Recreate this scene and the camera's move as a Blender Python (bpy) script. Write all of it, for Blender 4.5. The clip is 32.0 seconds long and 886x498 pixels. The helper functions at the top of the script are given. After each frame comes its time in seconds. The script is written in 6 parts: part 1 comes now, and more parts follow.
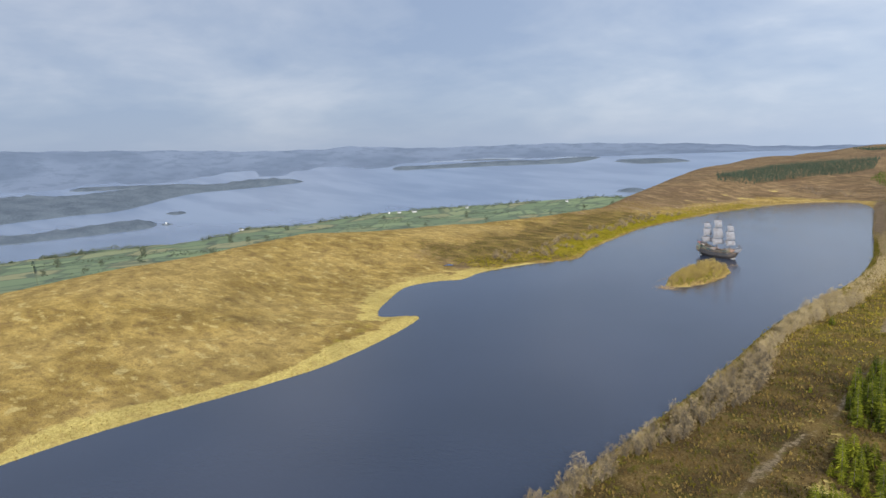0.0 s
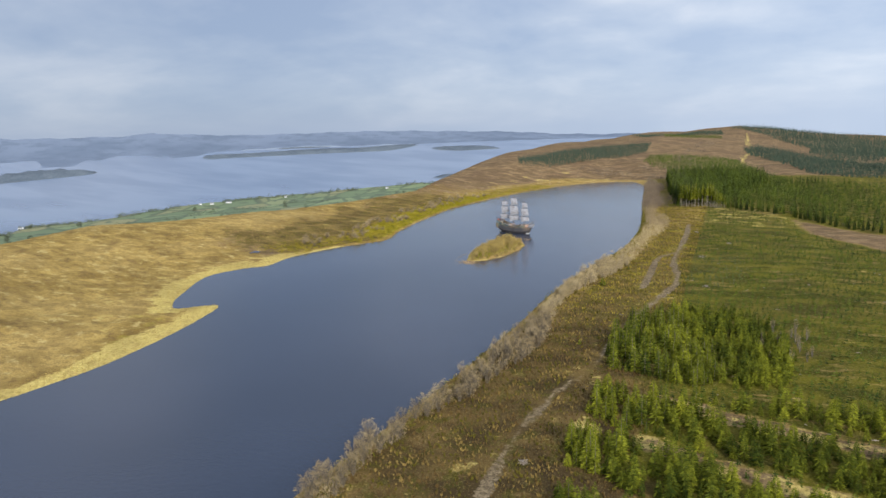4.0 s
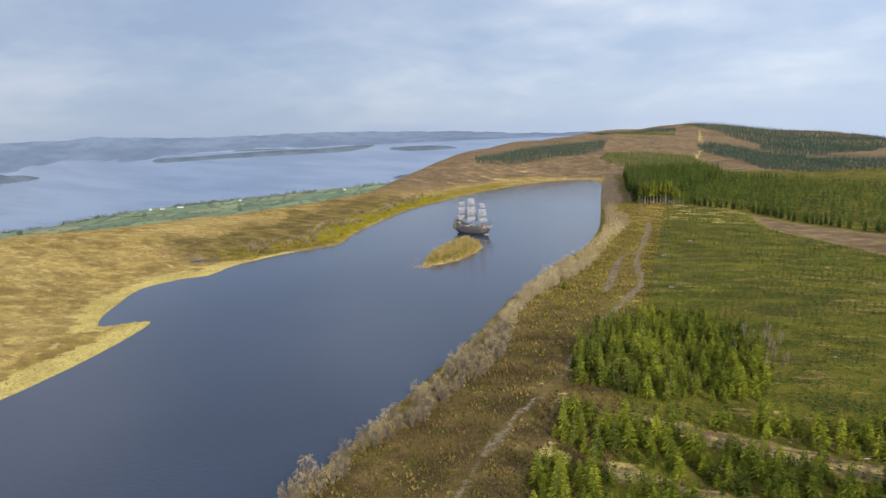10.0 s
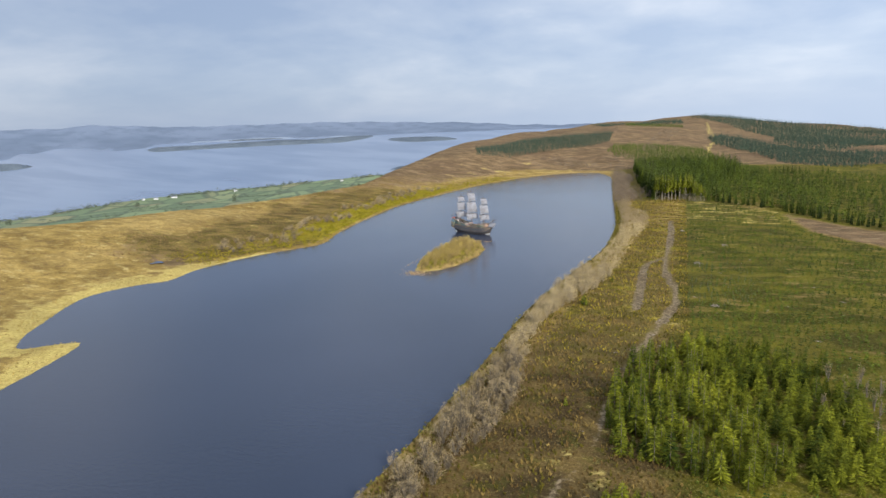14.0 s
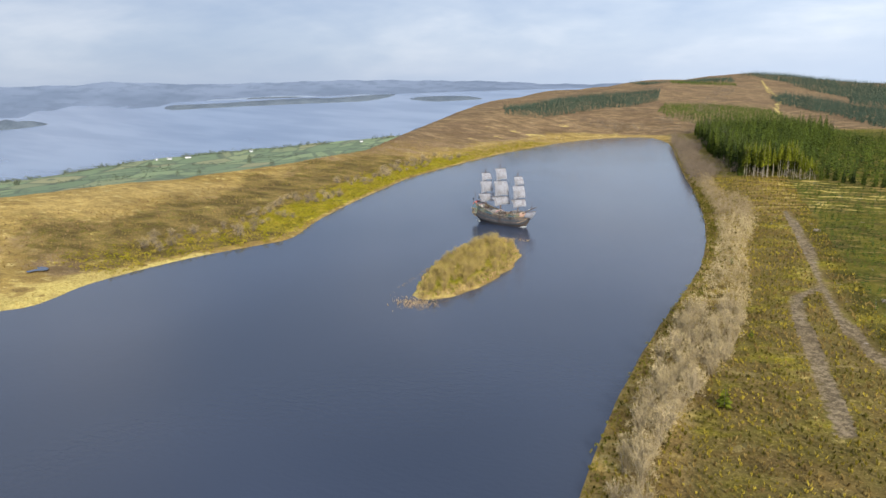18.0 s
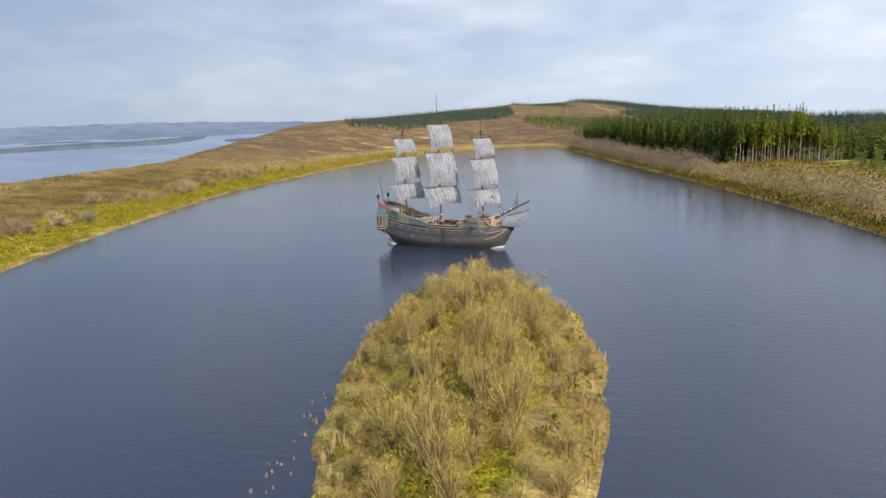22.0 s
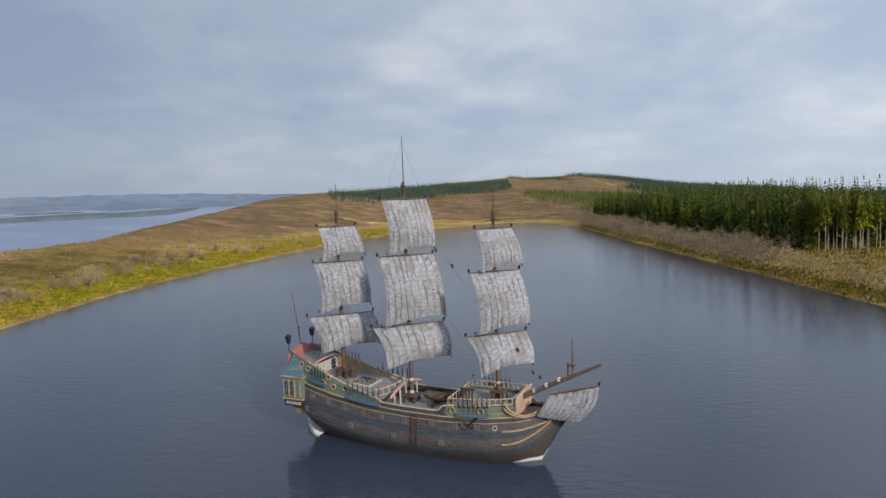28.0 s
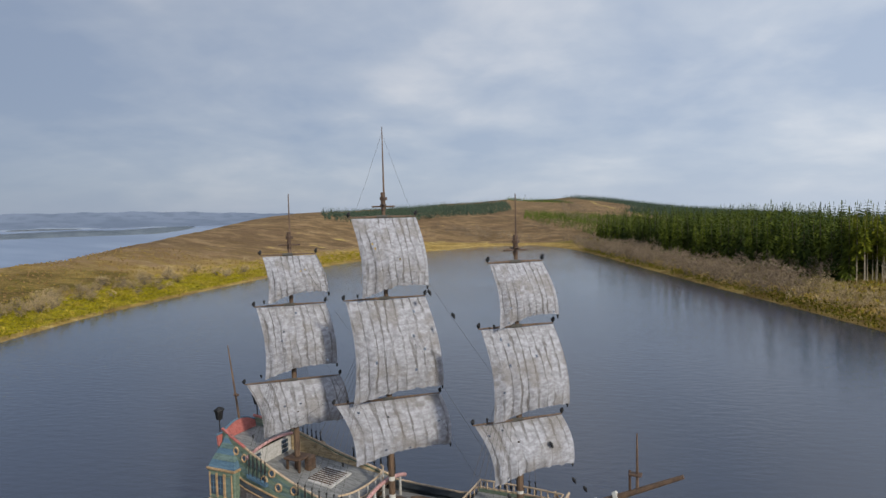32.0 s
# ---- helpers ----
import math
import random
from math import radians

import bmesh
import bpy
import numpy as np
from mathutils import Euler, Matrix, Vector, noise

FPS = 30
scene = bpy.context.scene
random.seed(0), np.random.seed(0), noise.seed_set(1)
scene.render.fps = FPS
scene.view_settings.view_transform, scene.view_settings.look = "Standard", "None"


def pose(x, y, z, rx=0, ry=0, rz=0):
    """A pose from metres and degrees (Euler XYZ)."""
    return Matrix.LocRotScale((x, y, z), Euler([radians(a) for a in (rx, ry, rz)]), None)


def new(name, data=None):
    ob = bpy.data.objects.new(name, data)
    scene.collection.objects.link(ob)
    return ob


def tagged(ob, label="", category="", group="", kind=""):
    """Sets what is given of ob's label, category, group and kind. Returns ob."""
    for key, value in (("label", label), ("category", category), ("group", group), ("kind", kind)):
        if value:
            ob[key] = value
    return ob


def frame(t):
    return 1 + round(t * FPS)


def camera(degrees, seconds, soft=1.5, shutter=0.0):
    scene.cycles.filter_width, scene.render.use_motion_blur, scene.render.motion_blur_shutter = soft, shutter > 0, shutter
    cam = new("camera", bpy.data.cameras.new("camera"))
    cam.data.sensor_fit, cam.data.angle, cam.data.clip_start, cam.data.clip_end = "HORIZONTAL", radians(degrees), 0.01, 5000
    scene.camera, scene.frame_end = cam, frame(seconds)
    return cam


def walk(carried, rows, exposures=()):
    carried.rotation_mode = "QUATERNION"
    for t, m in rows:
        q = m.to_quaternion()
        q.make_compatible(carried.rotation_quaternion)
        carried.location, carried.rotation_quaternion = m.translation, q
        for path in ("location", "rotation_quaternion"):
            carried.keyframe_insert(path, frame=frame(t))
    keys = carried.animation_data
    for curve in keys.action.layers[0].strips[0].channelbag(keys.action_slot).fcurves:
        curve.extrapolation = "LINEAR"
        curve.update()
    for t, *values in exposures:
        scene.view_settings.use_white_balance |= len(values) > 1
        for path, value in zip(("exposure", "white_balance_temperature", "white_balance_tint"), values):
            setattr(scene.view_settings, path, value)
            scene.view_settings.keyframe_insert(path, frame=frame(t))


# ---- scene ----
cam = camera(70.0, 32.0)
# seconds, x, y, z, then turns about x, y and z
PATH = [
    (0, 120.21, -404.55, 74.09, 80.988, 2.183, 40.113),
    (0.5, 121.11, -403.92, 73.56, 80.829, 2.299, 37.635),
    (1, 122.05, -403.31, 73.04, 80.603, 2.248, 35.607),
    (2, 124.08, -402.20, 72.05, 80.182, 2.146, 31.793),
    (3, 126.30, -401.20, 71.10, 79.780, 2.019, 27.769),
    (4, 128.71, -400.33, 70.20, 79.350, 2.037, 24.143),
    (4.5, 129.01, -400.44, 70.27, 79.202, 2.022, 22.832),
    (6.5, 129.82, -399.57, 70.11, 79.026, 2.251, 20.949),
    (7, 129.32, -398.02, 69.84, 78.980, 2.342, 20.796),
    (8, 127.53, -393.19, 69.02, 79.037, 2.472, 20.586),
    (9, 126.11, -388.56, 68.72, 79.135, 2.571, 20.477),
    (10, 124.57, -383.58, 68.63, 79.229, 2.602, 20.381),
    (11, 123.07, -378.56, 68.21, 79.251, 2.607, 20.291),
    (12, 120.04, -370.19, 67.42, 79.102, 2.560, 20.148),
    (13, 115.71, -357.63, 66.61, 78.779, 2.341, 20.174),
    (14, 110.17, -341.31, 65.50, 78.474, 2.158, 20.367),
    (14.5, 107.12, -332.12, 65.25, 78.187, 2.005, 20.537),
    (16.5, 90.19, -283.89, 61.70, 76.875, 1.703, 21.579),
    (17, 85.77, -270.46, 61.15, 76.305, 1.877, 21.951),
    (17.5, 80.76, -256.00, 60.42, 75.617, 1.911, 22.257),
    (18, 75.19, -241.21, 58.99, 75.077, 1.844, 22.566),
    (18.5, 65.87, -227.07, 53.45, 74.828, 1.996, 21.292),
    (19, 56.09, -211.71, 47.52, 74.827, 2.000, 18.686),
    (19.5, 44.91, -196.53, 42.39, 74.930, 2.013, 15.332),
    (20, 33.97, -181.26, 36.98, 74.980, 2.052, 12.274),
    (20.5, 23.70, -165.65, 31.26, 74.940, 2.185, 9.536),
    (21, 16.52, -148.03, 26.86, 74.522, 2.407, 7.529),
    (21.5, 12.60, -129.60, 24.70, 76.274, 2.621, 6.657),
    (22, 11.00, -113.20, 24.30, 78.341, 2.566, 6.557),
    (22.5, 9.95, -100.29, 24.35, 79.748, 2.518, 6.465),
    (23, 9.11, -89.76, 24.27, 80.795, 2.569, 6.349),
    (23.5, 8.48, -80.81, 24.03, 81.716, 2.444, 6.247),
    (24, 7.96, -73.65, 23.81, 82.493, 2.354, 6.214),
    (24.5, 7.56, -68.19, 23.79, 83.026, 2.350, 6.228),
    (25, 7.26, -64.39, 23.81, 83.362, 2.398, 6.216),
    (25.5, 7.03, -61.82, 23.83, 83.614, 2.408, 6.198),
    (27.5, 6.12, -52.71, 23.80, 84.568, 2.205, 6.123),
    (28, 5.89, -50.43, 23.78, 84.826, 2.175, 6.114),
    (29, 5.42, -45.78, 23.61, 85.337, 2.256, 6.062),
    (30, 4.93, -41.11, 23.56, 85.814, 1.998, 6.000),
    (31, 4.38, -36.50, 23.42, 86.307, 1.880, 5.923),
    (32, 3.86, -32.07, 23.38, 86.745, 1.509, 5.855),
]
walk(cam, [(t, pose(*row)) for t, *row in PATH],
     exposures=[(0, 0.24, 6000, 10), (9, 0.29, 5980, 10), (14, 0.32, 6000, 10), (17, 0.43, 6080, 10), (20, 0.57, 6170, 10), (21, 0.56, 6180, 10), (22, 0.35, 6170, 10), (23, 0.22, 6180, 10), (26, 0.02, 6210, 10), (32, -0.08, 6210, 10)])

# ---- light: a bright, broken overcast over a low winter sun ----
SUN_AZ, SUN_EL = radians(141), radians(26)      # clockwise from +y
sun_dir = Vector((math.sin(SUN_AZ) * math.cos(SUN_EL), math.cos(SUN_AZ) * math.cos(SUN_EL), math.sin(SUN_EL)))
sun = new("sun", bpy.data.lights.new("sun", "SUN"))
sun.data.energy, sun.data.angle, sun.data.color = 4.2, radians(4.0), (1.0, 0.92, 0.76)
sun.rotation_euler = sun_dir.to_track_quat("Z", "Y").to_euler()

world = bpy.data.worlds.new("sky")
scene.world = world
world.use_nodes = True
wn, wl = world.node_tree.nodes, world.node_tree.links
wn.clear()


def wnode(kind, **kw):
    n = wn.new(kind)
    for k, v in kw.items():
        n.inputs[k].default_value = v
    return n


def wmath(op, a, b=None):
    n = wn.new("ShaderNodeMath")
    n.operation = op
    for i, v in enumerate((a, b)):
        if v is None:
            continue
        if isinstance(v, (int, float)):
            n.inputs[i].default_value = v
        else:
            wl.new(v, n.inputs[i])
    return n.outputs[0]


sky = wn.new("ShaderNodeTexSky")
sky.sky_type, sky.sun_disc = "NISHITA", False
sky.sun_elevation, sky.sun_rotation = SUN_EL, SUN_AZ
tc = wn.new("ShaderNodeTexCoord")
sep = wn.new("ShaderNodeSeparateXYZ")
wl.new(tc.outputs["Generated"], sep.inputs[0])
up = wmath("ADD", wmath("MAXIMUM", sep.outputs[2], 0.0), 0.26)
plane = wn.new("ShaderNodeCombineXYZ")
wl.new(wmath("DIVIDE", sep.outputs[0], up), plane.inputs[0])
wl.new(wmath("DIVIDE", sep.outputs[1], up), plane.inputs[1])
n1 = wnode("ShaderNodeTexNoise", Scale=0.85, Detail=5.0, Roughness=0.5, Distortion=0.3)
n2 = wnode("ShaderNodeTexNoise", Scale=1.9, Detail=6.0, Roughness=0.55, Distortion=0.2)
for n in (n1, n2):
    wl.new(plane.outputs[0], n.inputs["Vector"])
mixn = wmath("ADD", wmath("MULTIPLY", n1.outputs["Fac"], 0.62), wmath("MULTIPLY", n2.outputs["Fac"], 0.38))
ramp = wn.new("ShaderNodeValToRGB")
wl.new(mixn, ramp.inputs[0])
ramp.color_ramp.elements[0].position, ramp.color_ramp.elements[0].color = 0.42, (0.44, 0.515, 0.65, 1)
ramp.color_ramp.elements[1].position, ramp.color_ramp.elements[1].color = 0.63, (0.83, 0.83, 0.85, 1)
mid = ramp.color_ramp.elements.new(0.51)
mid.color = (0.565, 0.62, 0.715, 1)
# haze towards the horizon
low = wmath("POWER", wmath("SUBTRACT", 1.0, wmath("MINIMUM", wmath("MULTIPLY", wmath("ABSOLUTE", sep.outputs[2]), 5.0), 1.0)), 2.0)
hmix = wn.new("ShaderNodeMixRGB")
hmix.inputs[2].default_value = (0.50, 0.572, 0.69, 1)
wl.new(wmath("MULTIPLY", low, 0.85), hmix.inputs[0])
wl.new(ramp.outputs[0], hmix.inputs[1])
east = wn.new("ShaderNodeMapRange")
east.interpolation_type = "SMOOTHSTEP"
east.inputs["From Min"].default_value, east.inputs["From Max"].default_value = -0.5, 1.1
wl.new(wmath("ADD", wmath("MULTIPLY", sep.outputs[0], 0.85), wmath("MULTIPLY", sep.outputs[1], 0.35)), east.inputs["Value"])
emix = wn.new("ShaderNodeMixRGB")
emix.blend_type = "MULTIPLY"
emix.inputs[0].default_value = 1.0
egain = wn.new("ShaderNodeMixRGB")
wl.new(east.outputs[0], egain.inputs[0])
egain.inputs[1].default_value, egain.inputs[2].default_value = (0.87, 0.89, 0.93, 1), (1.60, 1.57, 1.51, 1)
wl.new(hmix.outputs[0], emix.inputs[1])
wl.new(egain.outputs[0], emix.inputs[2])
# the cloud is brightest round the hidden sun
glow = wn.new("ShaderNodeVectorMath")
glow.operation = "DOT_PRODUCT"
glow.inputs[1].default_value = sun_dir
wl.new(tc.outputs["Generated"], glow.inputs[0])
sunward = wn.new("ShaderNodeMapRange")
sunward.inputs["From Min"].default_value, sunward.inputs["From Max"].default_value = -0.22, 0.85
sunward.inputs["To Min"].default_value, sunward.inputs["To Max"].default_value = 0.74, 1.9
wl.new(glow.outputs["Value"], sunward.inputs["Value"])
bg1, bg2 = wnode("ShaderNodeBackground", Strength=0.09), wnode("ShaderNodeBackground", Strength=0.74)
wl.new(sky.outputs[0], bg1.inputs[0])
wl.new(emix.outputs[0], bg2.inputs[0])
wl.new(sunward.outputs[0], bg2.inputs[1])
wmix = wnode("ShaderNodeMixShader", Fac=0.9)
wl.new(bg1.outputs[0], wmix.inputs[1])
wl.new(bg2.outputs[0], wmix.inputs[2])
wout = wn.new("ShaderNodeOutputWorld")
wl.new(wmix.outputs[0], wout.inputs[0])


# ---- materials ----
class Mat:
    """A node material with a Principled shader, and short ways to add nodes to it."""

    def __init__(self, name, rough=0.8, metal=0.0, spec=0.3):
        self.m = bpy.data.materials.new(name)
        self.m.use_nodes = True
        self.t = self.m.node_tree
        self.p = self.t.nodes["Principled BSDF"]
        self.p.inputs["Roughness"].default_value = rough
        self.p.inputs["Metallic"].default_value = metal
        self.p.inputs["Specular IOR Level"].default_value = spec
        self.pos = self.t.nodes.new("ShaderNodeNewGeometry").outputs["Position"]

    def put(self, value, socket):
        if isinstance(value, (int, float)):
            socket.default_value = value
        elif isinstance(value, tuple):
            socket.default_value = (*value, 1) if len(value) == 3 else value
        else:
            self.t.links.new(value, socket)

    def noise(self, scale, detail=4.0, rough=0.55, stretch=None, vec=None):
        n = self.t.nodes.new("ShaderNodeTexNoise")
        n.inputs["Scale"].default_value, n.inputs["Detail"].default_value, n.inputs["Roughness"].default_value = scale, detail, rough
        src = vec or self.pos
        if stretch:
            mp = self.t.nodes.new("ShaderNodeMapping")
            mp.inputs["Scale"].default_value = stretch[:3]
            if len(stretch) > 3:
                mp.inputs["Rotation"].default_value = (0, 0, stretch[3])
            self.t.links.new(src, mp.inputs["Vector"])
            src = mp.outputs[0]
        self.t.links.new(src, n.inputs["Vector"])
        return n.outputs["Fac"]

    def objpos(self):
        return self.t.nodes.new("ShaderNodeTexCoord").outputs["Object"]

    def random(self):
        return self.t.nodes.new("ShaderNodeObjectInfo").outputs["Random"]

    def island(self):
        return self.t.nodes.new("ShaderNodeNewGeometry").outputs["Random Per Island"]

    def attr(self, name):
        a = self.t.nodes.new("ShaderNodeAttribute")
        a.attribute_name = name
        return a.outputs["Fac"]

    def math(self, op, a, b=0.0):
        n = self.t.nodes.new("ShaderNodeMath")
        n.operation = op
        self.put(a, n.inputs[0])
        self.put(b, n.inputs[1])
        return n.outputs[0]

    def step(self, x, lo, hi):
        n = self.t.nodes.new("ShaderNodeMapRange")
        n.interpolation_type = "SMOOTHSTEP"
        self.put(x, n.inputs["Value"])
        n.inputs["From Min"].default_value, n.inputs["From Max"].default_value = lo, hi
        return n.outputs["Result"]

    def mix(self, f, a, b):
        n = self.t.nodes.new("ShaderNodeMixRGB")
        self.put(f, n.inputs[0])
        self.put(a, n.inputs[1])
        self.put(b, n.inputs[2])
        return n.outputs[0]

    def colour(self, c):
        self.put(c, self.p.inputs["Base Color"])
        return self

    def bump(self, height, strength=0.5, distance=0.05):
        n = self.t.nodes.new("ShaderNodeBump")
        n.inputs["Strength"].default_value, n.inputs["Distance"].default_value = strength, distance
        self.put(height, n.inputs["Height"])
        self.t.links.new(n.outputs[0], self.p.inputs["Normal"])
        return self


def grainy(name, dark, light, scale=2.0, rough=0.85, bump=0.4, dist=0.03, stretch=None, metal=0.0, fine=8.0, spec=0.3, own=0.0):
    """A surface of two colours mixed by coarse and fine grain, with relief; own: how much whole pieces differ."""
    s = Mat(name, rough, metal, spec)
    a, b = s.noise(scale, 4, stretch=stretch), s.noise(scale * fine, 3, stretch=stretch)
    f = s.math("ADD", s.math("MULTIPLY", a, 0.6), s.math("MULTIPLY", b, 0.4))
    f = s.step(f, 0.32, 0.68)
    if own:
        f = s.math("ADD", s.math("MULTIPLY", f, 1 - own), s.math("MULTIPLY", s.random(), own))
    s.colour(s.mix(f, dark, light)).bump(b, bump, dist)
    return s.m


def leafy(name, dark, light, rough=0.75, scale=0.35, skew=1.0):
    """Foliage: each spray has its own tone, with a broad drift of colour over the stand."""
    s = Mat(name, rough, 0, 0.07)
    tint = s.attr("tint")
    plant_tone = s.math("MAXIMUM", tint, s.math("MULTIPLY", s.random(), s.math("LESS_THAN", tint, 0.0005)))
    f = s.math("ADD", s.math("MULTIPLY", s.island(), 0.40), s.math("MULTIPLY", s.step(s.noise(scale, 2), 0.35, 0.65), 0.25))
    f = s.math("ADD", f, s.math("MULTIPLY", plant_tone, 0.35))
    s.colour(s.mix(s.math("POWER", f, skew), dark, light))
    return s.m


# moorland ground: masks for land cover lie on the sheet as attributes
s = Mat("moorland", 0.95, 0, 0.05)
n_big, n_mid, n_fine = s.noise(0.012, 3), s.noise(0.07, 5, 0.6, (1, 1.7, 1, 0.5)), s.noise(0.9, 4, 0.65)
n_streak = s.noise(0.13, 5, 0.62, (1.0, 1.8, 1, 0.35))
speck0 = s.noise(0.22, 5, 0.7)
base = s.mix(s.step(n_mid, 0.36, 0.66), (0.20, 0.128, 0.034), (0.37, 0.25, 0.072))
base = s.mix(s.math("MULTIPLY", s.step(n_big, 0.42, 0.62), 0.35), base, (0.43, 0.30, 0.11))
base = s.mix(s.math("MULTIPLY", s.step(n_streak, 0.56, 0.66), 0.65), base, (0.49, 0.375, 0.145))
base = s.mix(s.math("MULTIPLY", s.step(n_streak, 0.46, 0.36), 0.6), base, (0.155, 0.098, 0.038))
heath = s.mix(s.step(n_mid, 0.35, 0.65), (0.108, 0.069, 0.036), (0.220, 0.143, 0.074))
heath = s.mix(s.math("MULTIPLY", s.step(n_streak, 0.56, 0.68), 0.5), heath, (0.31, 0.225, 0.125))
heath = s.mix(s.math("MULTIPLY", s.step(s.noise(0.02, 4, 0.6), 0.50, 0.62), 0.5), heath, (0.100, 0.061, 0.036))
speck = s.noise(0.35, 5, 0.7)
base = s.mix(s.math("MULTIPLY", s.step(speck, 0.50, 0.62), 0.50), base, (0.15, 0.096, 0.034))
base = s.mix(s.math("MULTIPLY", s.step(s.noise(0.55, 5, 0.7), 0.60, 0.72), 0.5), base, (0.42, 0.33, 0.13))
c = s.mix(s.step(s.math("ADD", s.attr("heath"), s.math("MULTIPLY", s.math("SUBTRACT", n_mid, 0.5), 0.9)), 0.35, 0.65), base, heath)
plant = s.mix(s.step(n_mid, 0.35, 0.65), (0.046, 0.046, 0.005), (0.122, 0.106, 0.010))
plant = s.mix(s.math("MULTIPLY", s.step(n_fine, 0.52, 0.66), 0.6), plant, (0.135, 0.108, 0.026))
plant = s.mix(s.math("MULTIPLY", s.step(s.noise(0.16, 6, 0.72, (0.45, 1.4, 1, 0.12)), 0.55, 0.64), 0.65), plant, (0.25, 0.165, 0.055))
c = s.mix(s.step(s.math("ADD", s.attr("plant"), s.math("MULTIPLY", s.math("SUBTRACT", n_mid, 0.5), 0.5)), 0.35, 0.65), c, plant)
bank = s.mix(s.step(n_mid, 0.38, 0.62), (0.052, 0.034, 0.014), (0.135, 0.086, 0.030))
bank = s.mix(s.math("MULTIPLY", s.step(speck0, 0.50, 0.60), 0.7), bank, (0.060, 0.056, 0.008))
c = s.mix(s.attr("bank"), c, bank)
rough = s.mix(s.step(n_mid, 0.38, 0.62), (0.080, 0.056, 0.017), (0.190, 0.130, 0.040))
rough = s.mix(s.math("MULTIPLY", s.step(speck0, 0.50, 0.62), 0.6), rough, (0.105, 0.090, 0.010))
c = s.mix(s.step(s.math("ADD", s.attr("rough"), s.math("MULTIPLY", s.math("SUBTRACT", speck0, 0.5), 0.8)), 0.3, 0.7), c, rough)
straw = s.mix(s.step(n_fine, 0.35, 0.65), (0.38, 0.285, 0.080), (0.54, 0.415, 0.130))
straw = s.mix(s.math("MULTIPLY", s.step(speck0, 0.52, 0.64), 0.5), straw, (0.30, 0.20, 0.07))
c = s.mix(s.step(s.math("ADD", s.attr("straw"), s.math("MULTIPLY", s.math("ADD", s.math("SUBTRACT", n_mid, 0.5), s.math("SUBTRACT", speck0, 0.5)), 1.9)), 0.38, 0.68), c, straw)
green = s.mix(s.step(n_fine, 0.35, 0.65), (0.130, 0.116, 0.006), (0.345, 0.275, 0.012))
green = s.mix(s.math("MULTIPLY", s.step(speck0, 0.50, 0.60), 0.6), green, (0.085, 0.062, 0.016))
c = s.mix(s.step(s.math("ADD", s.attr("green"), s.math("MULTIPLY", s.math("SUBTRACT", n_mid, 0.5), 1.0)), 0.4, 0.75), c, green)
stone = s.mix(s.step(n_fine, 0.38, 0.62), (0.105, 0.077, 0.045), (0.235, 0.174, 0.102))
c = s.mix(s.step(s.math("ADD", s.attr("track"), s.math("MULTIPLY", s.math("SUBTRACT", n_fine, 0.5), 0.7)), 0.35, 0.6), c, stone)
mud = s.mix(s.step(n_fine, 0.38, 0.62), (0.035, 0.026, 0.016), (0.07, 0.05, 0.03))
c = s.mix(s.attr("mud"), c, mud)
field = s.mix(s.step(s.noise(0.006, 2), 0.45, 0.55), (0.08, 0.12, 0.05), (0.13, 0.17, 0.07))
field = s.mix(s.step(s.noise(0.03, 3), 0.55, 0.68), field, (0.12, 0.12, 0.06))
c = s.mix(s.attr("field"), c, field)
grit = s.noise(2.2, 4, 0.7)
c = s.mix(s.math("MULTIPLY", s.step(grit, 0.50, 0.38), 0.55), c, s.mix(0.72, c, (0.03, 0.02, 0.006)))
c = s.mix(s.math("MULTIPLY", s.step(grit, 0.55, 0.66), 0.45), c, s.mix(0.45, c, (0.52, 0.42, 0.16)))
drift = s.noise(0.030, 4, 0.6, (1, 1.3, 1, 0.8))
c = s.mix(s.math("MULTIPLY", s.step(drift, 0.50, 0.38), 0.45), c, s.mix(0.5, c, (0.07, 0.045, 0.018)))
s.colour(c).bump(s.math("ADD", n_fine, s.noise(3.0, 3)), 0.8, 0.35)
M_GROUND = s.m

s = Mat("peaty lake water", 0.055, 0, 0.5)
s.p.inputs["IOR"].default_value = 1.45
s.colour(s.mix(s.step(s.noise(0.01, 2), 0.3, 0.7), (0.022, 0.029, 0.047), (0.030, 0.038, 0.060)))
rip = s.math("ADD", s.math("MULTIPLY", s.noise(0.55, 3, 0.5, (1.0, 2.2, 1, 0.35)), 1.0), s.math("MULTIPLY", s.noise(2.4, 2, 0.5, (1.0, 1.8, 1, 0.35)), 0.35))
rip = s.math("MULTIPLY", rip, s.math("ADD", 0.75, s.math("MULTIPLY", s.step(s.noise(0.012, 2), 0.35, 0.65), 0.4)))
s.bump(rip, 0.20, 0.25)
M_WATER = s.m

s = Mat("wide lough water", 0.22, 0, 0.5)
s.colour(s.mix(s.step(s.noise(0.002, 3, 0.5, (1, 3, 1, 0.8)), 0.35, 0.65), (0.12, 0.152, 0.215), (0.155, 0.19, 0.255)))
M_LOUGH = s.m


# ---- mesh helpers ----
def finish(bm, name, material, smooth=True):
    me = bpy.data.meshes.new(name)
    bm.to_mesh(me)
    bm.free()
    if material:
        for m in material if isinstance(material, (list, tuple)) else [material]:
            me.materials.append(m)
    if smooth:
        me.shade_smooth()
    return me


def part(name, bm, material, parent, label="", smooth=False):
    """Links a bmesh, or a ready mesh, as one object under a thing or a part."""
    ob = new(name, finish(bm, name, material, smooth) if isinstance(bm, bmesh.types.BMesh) else bm)
    ob.parent = parent
    return tagged(ob, label)


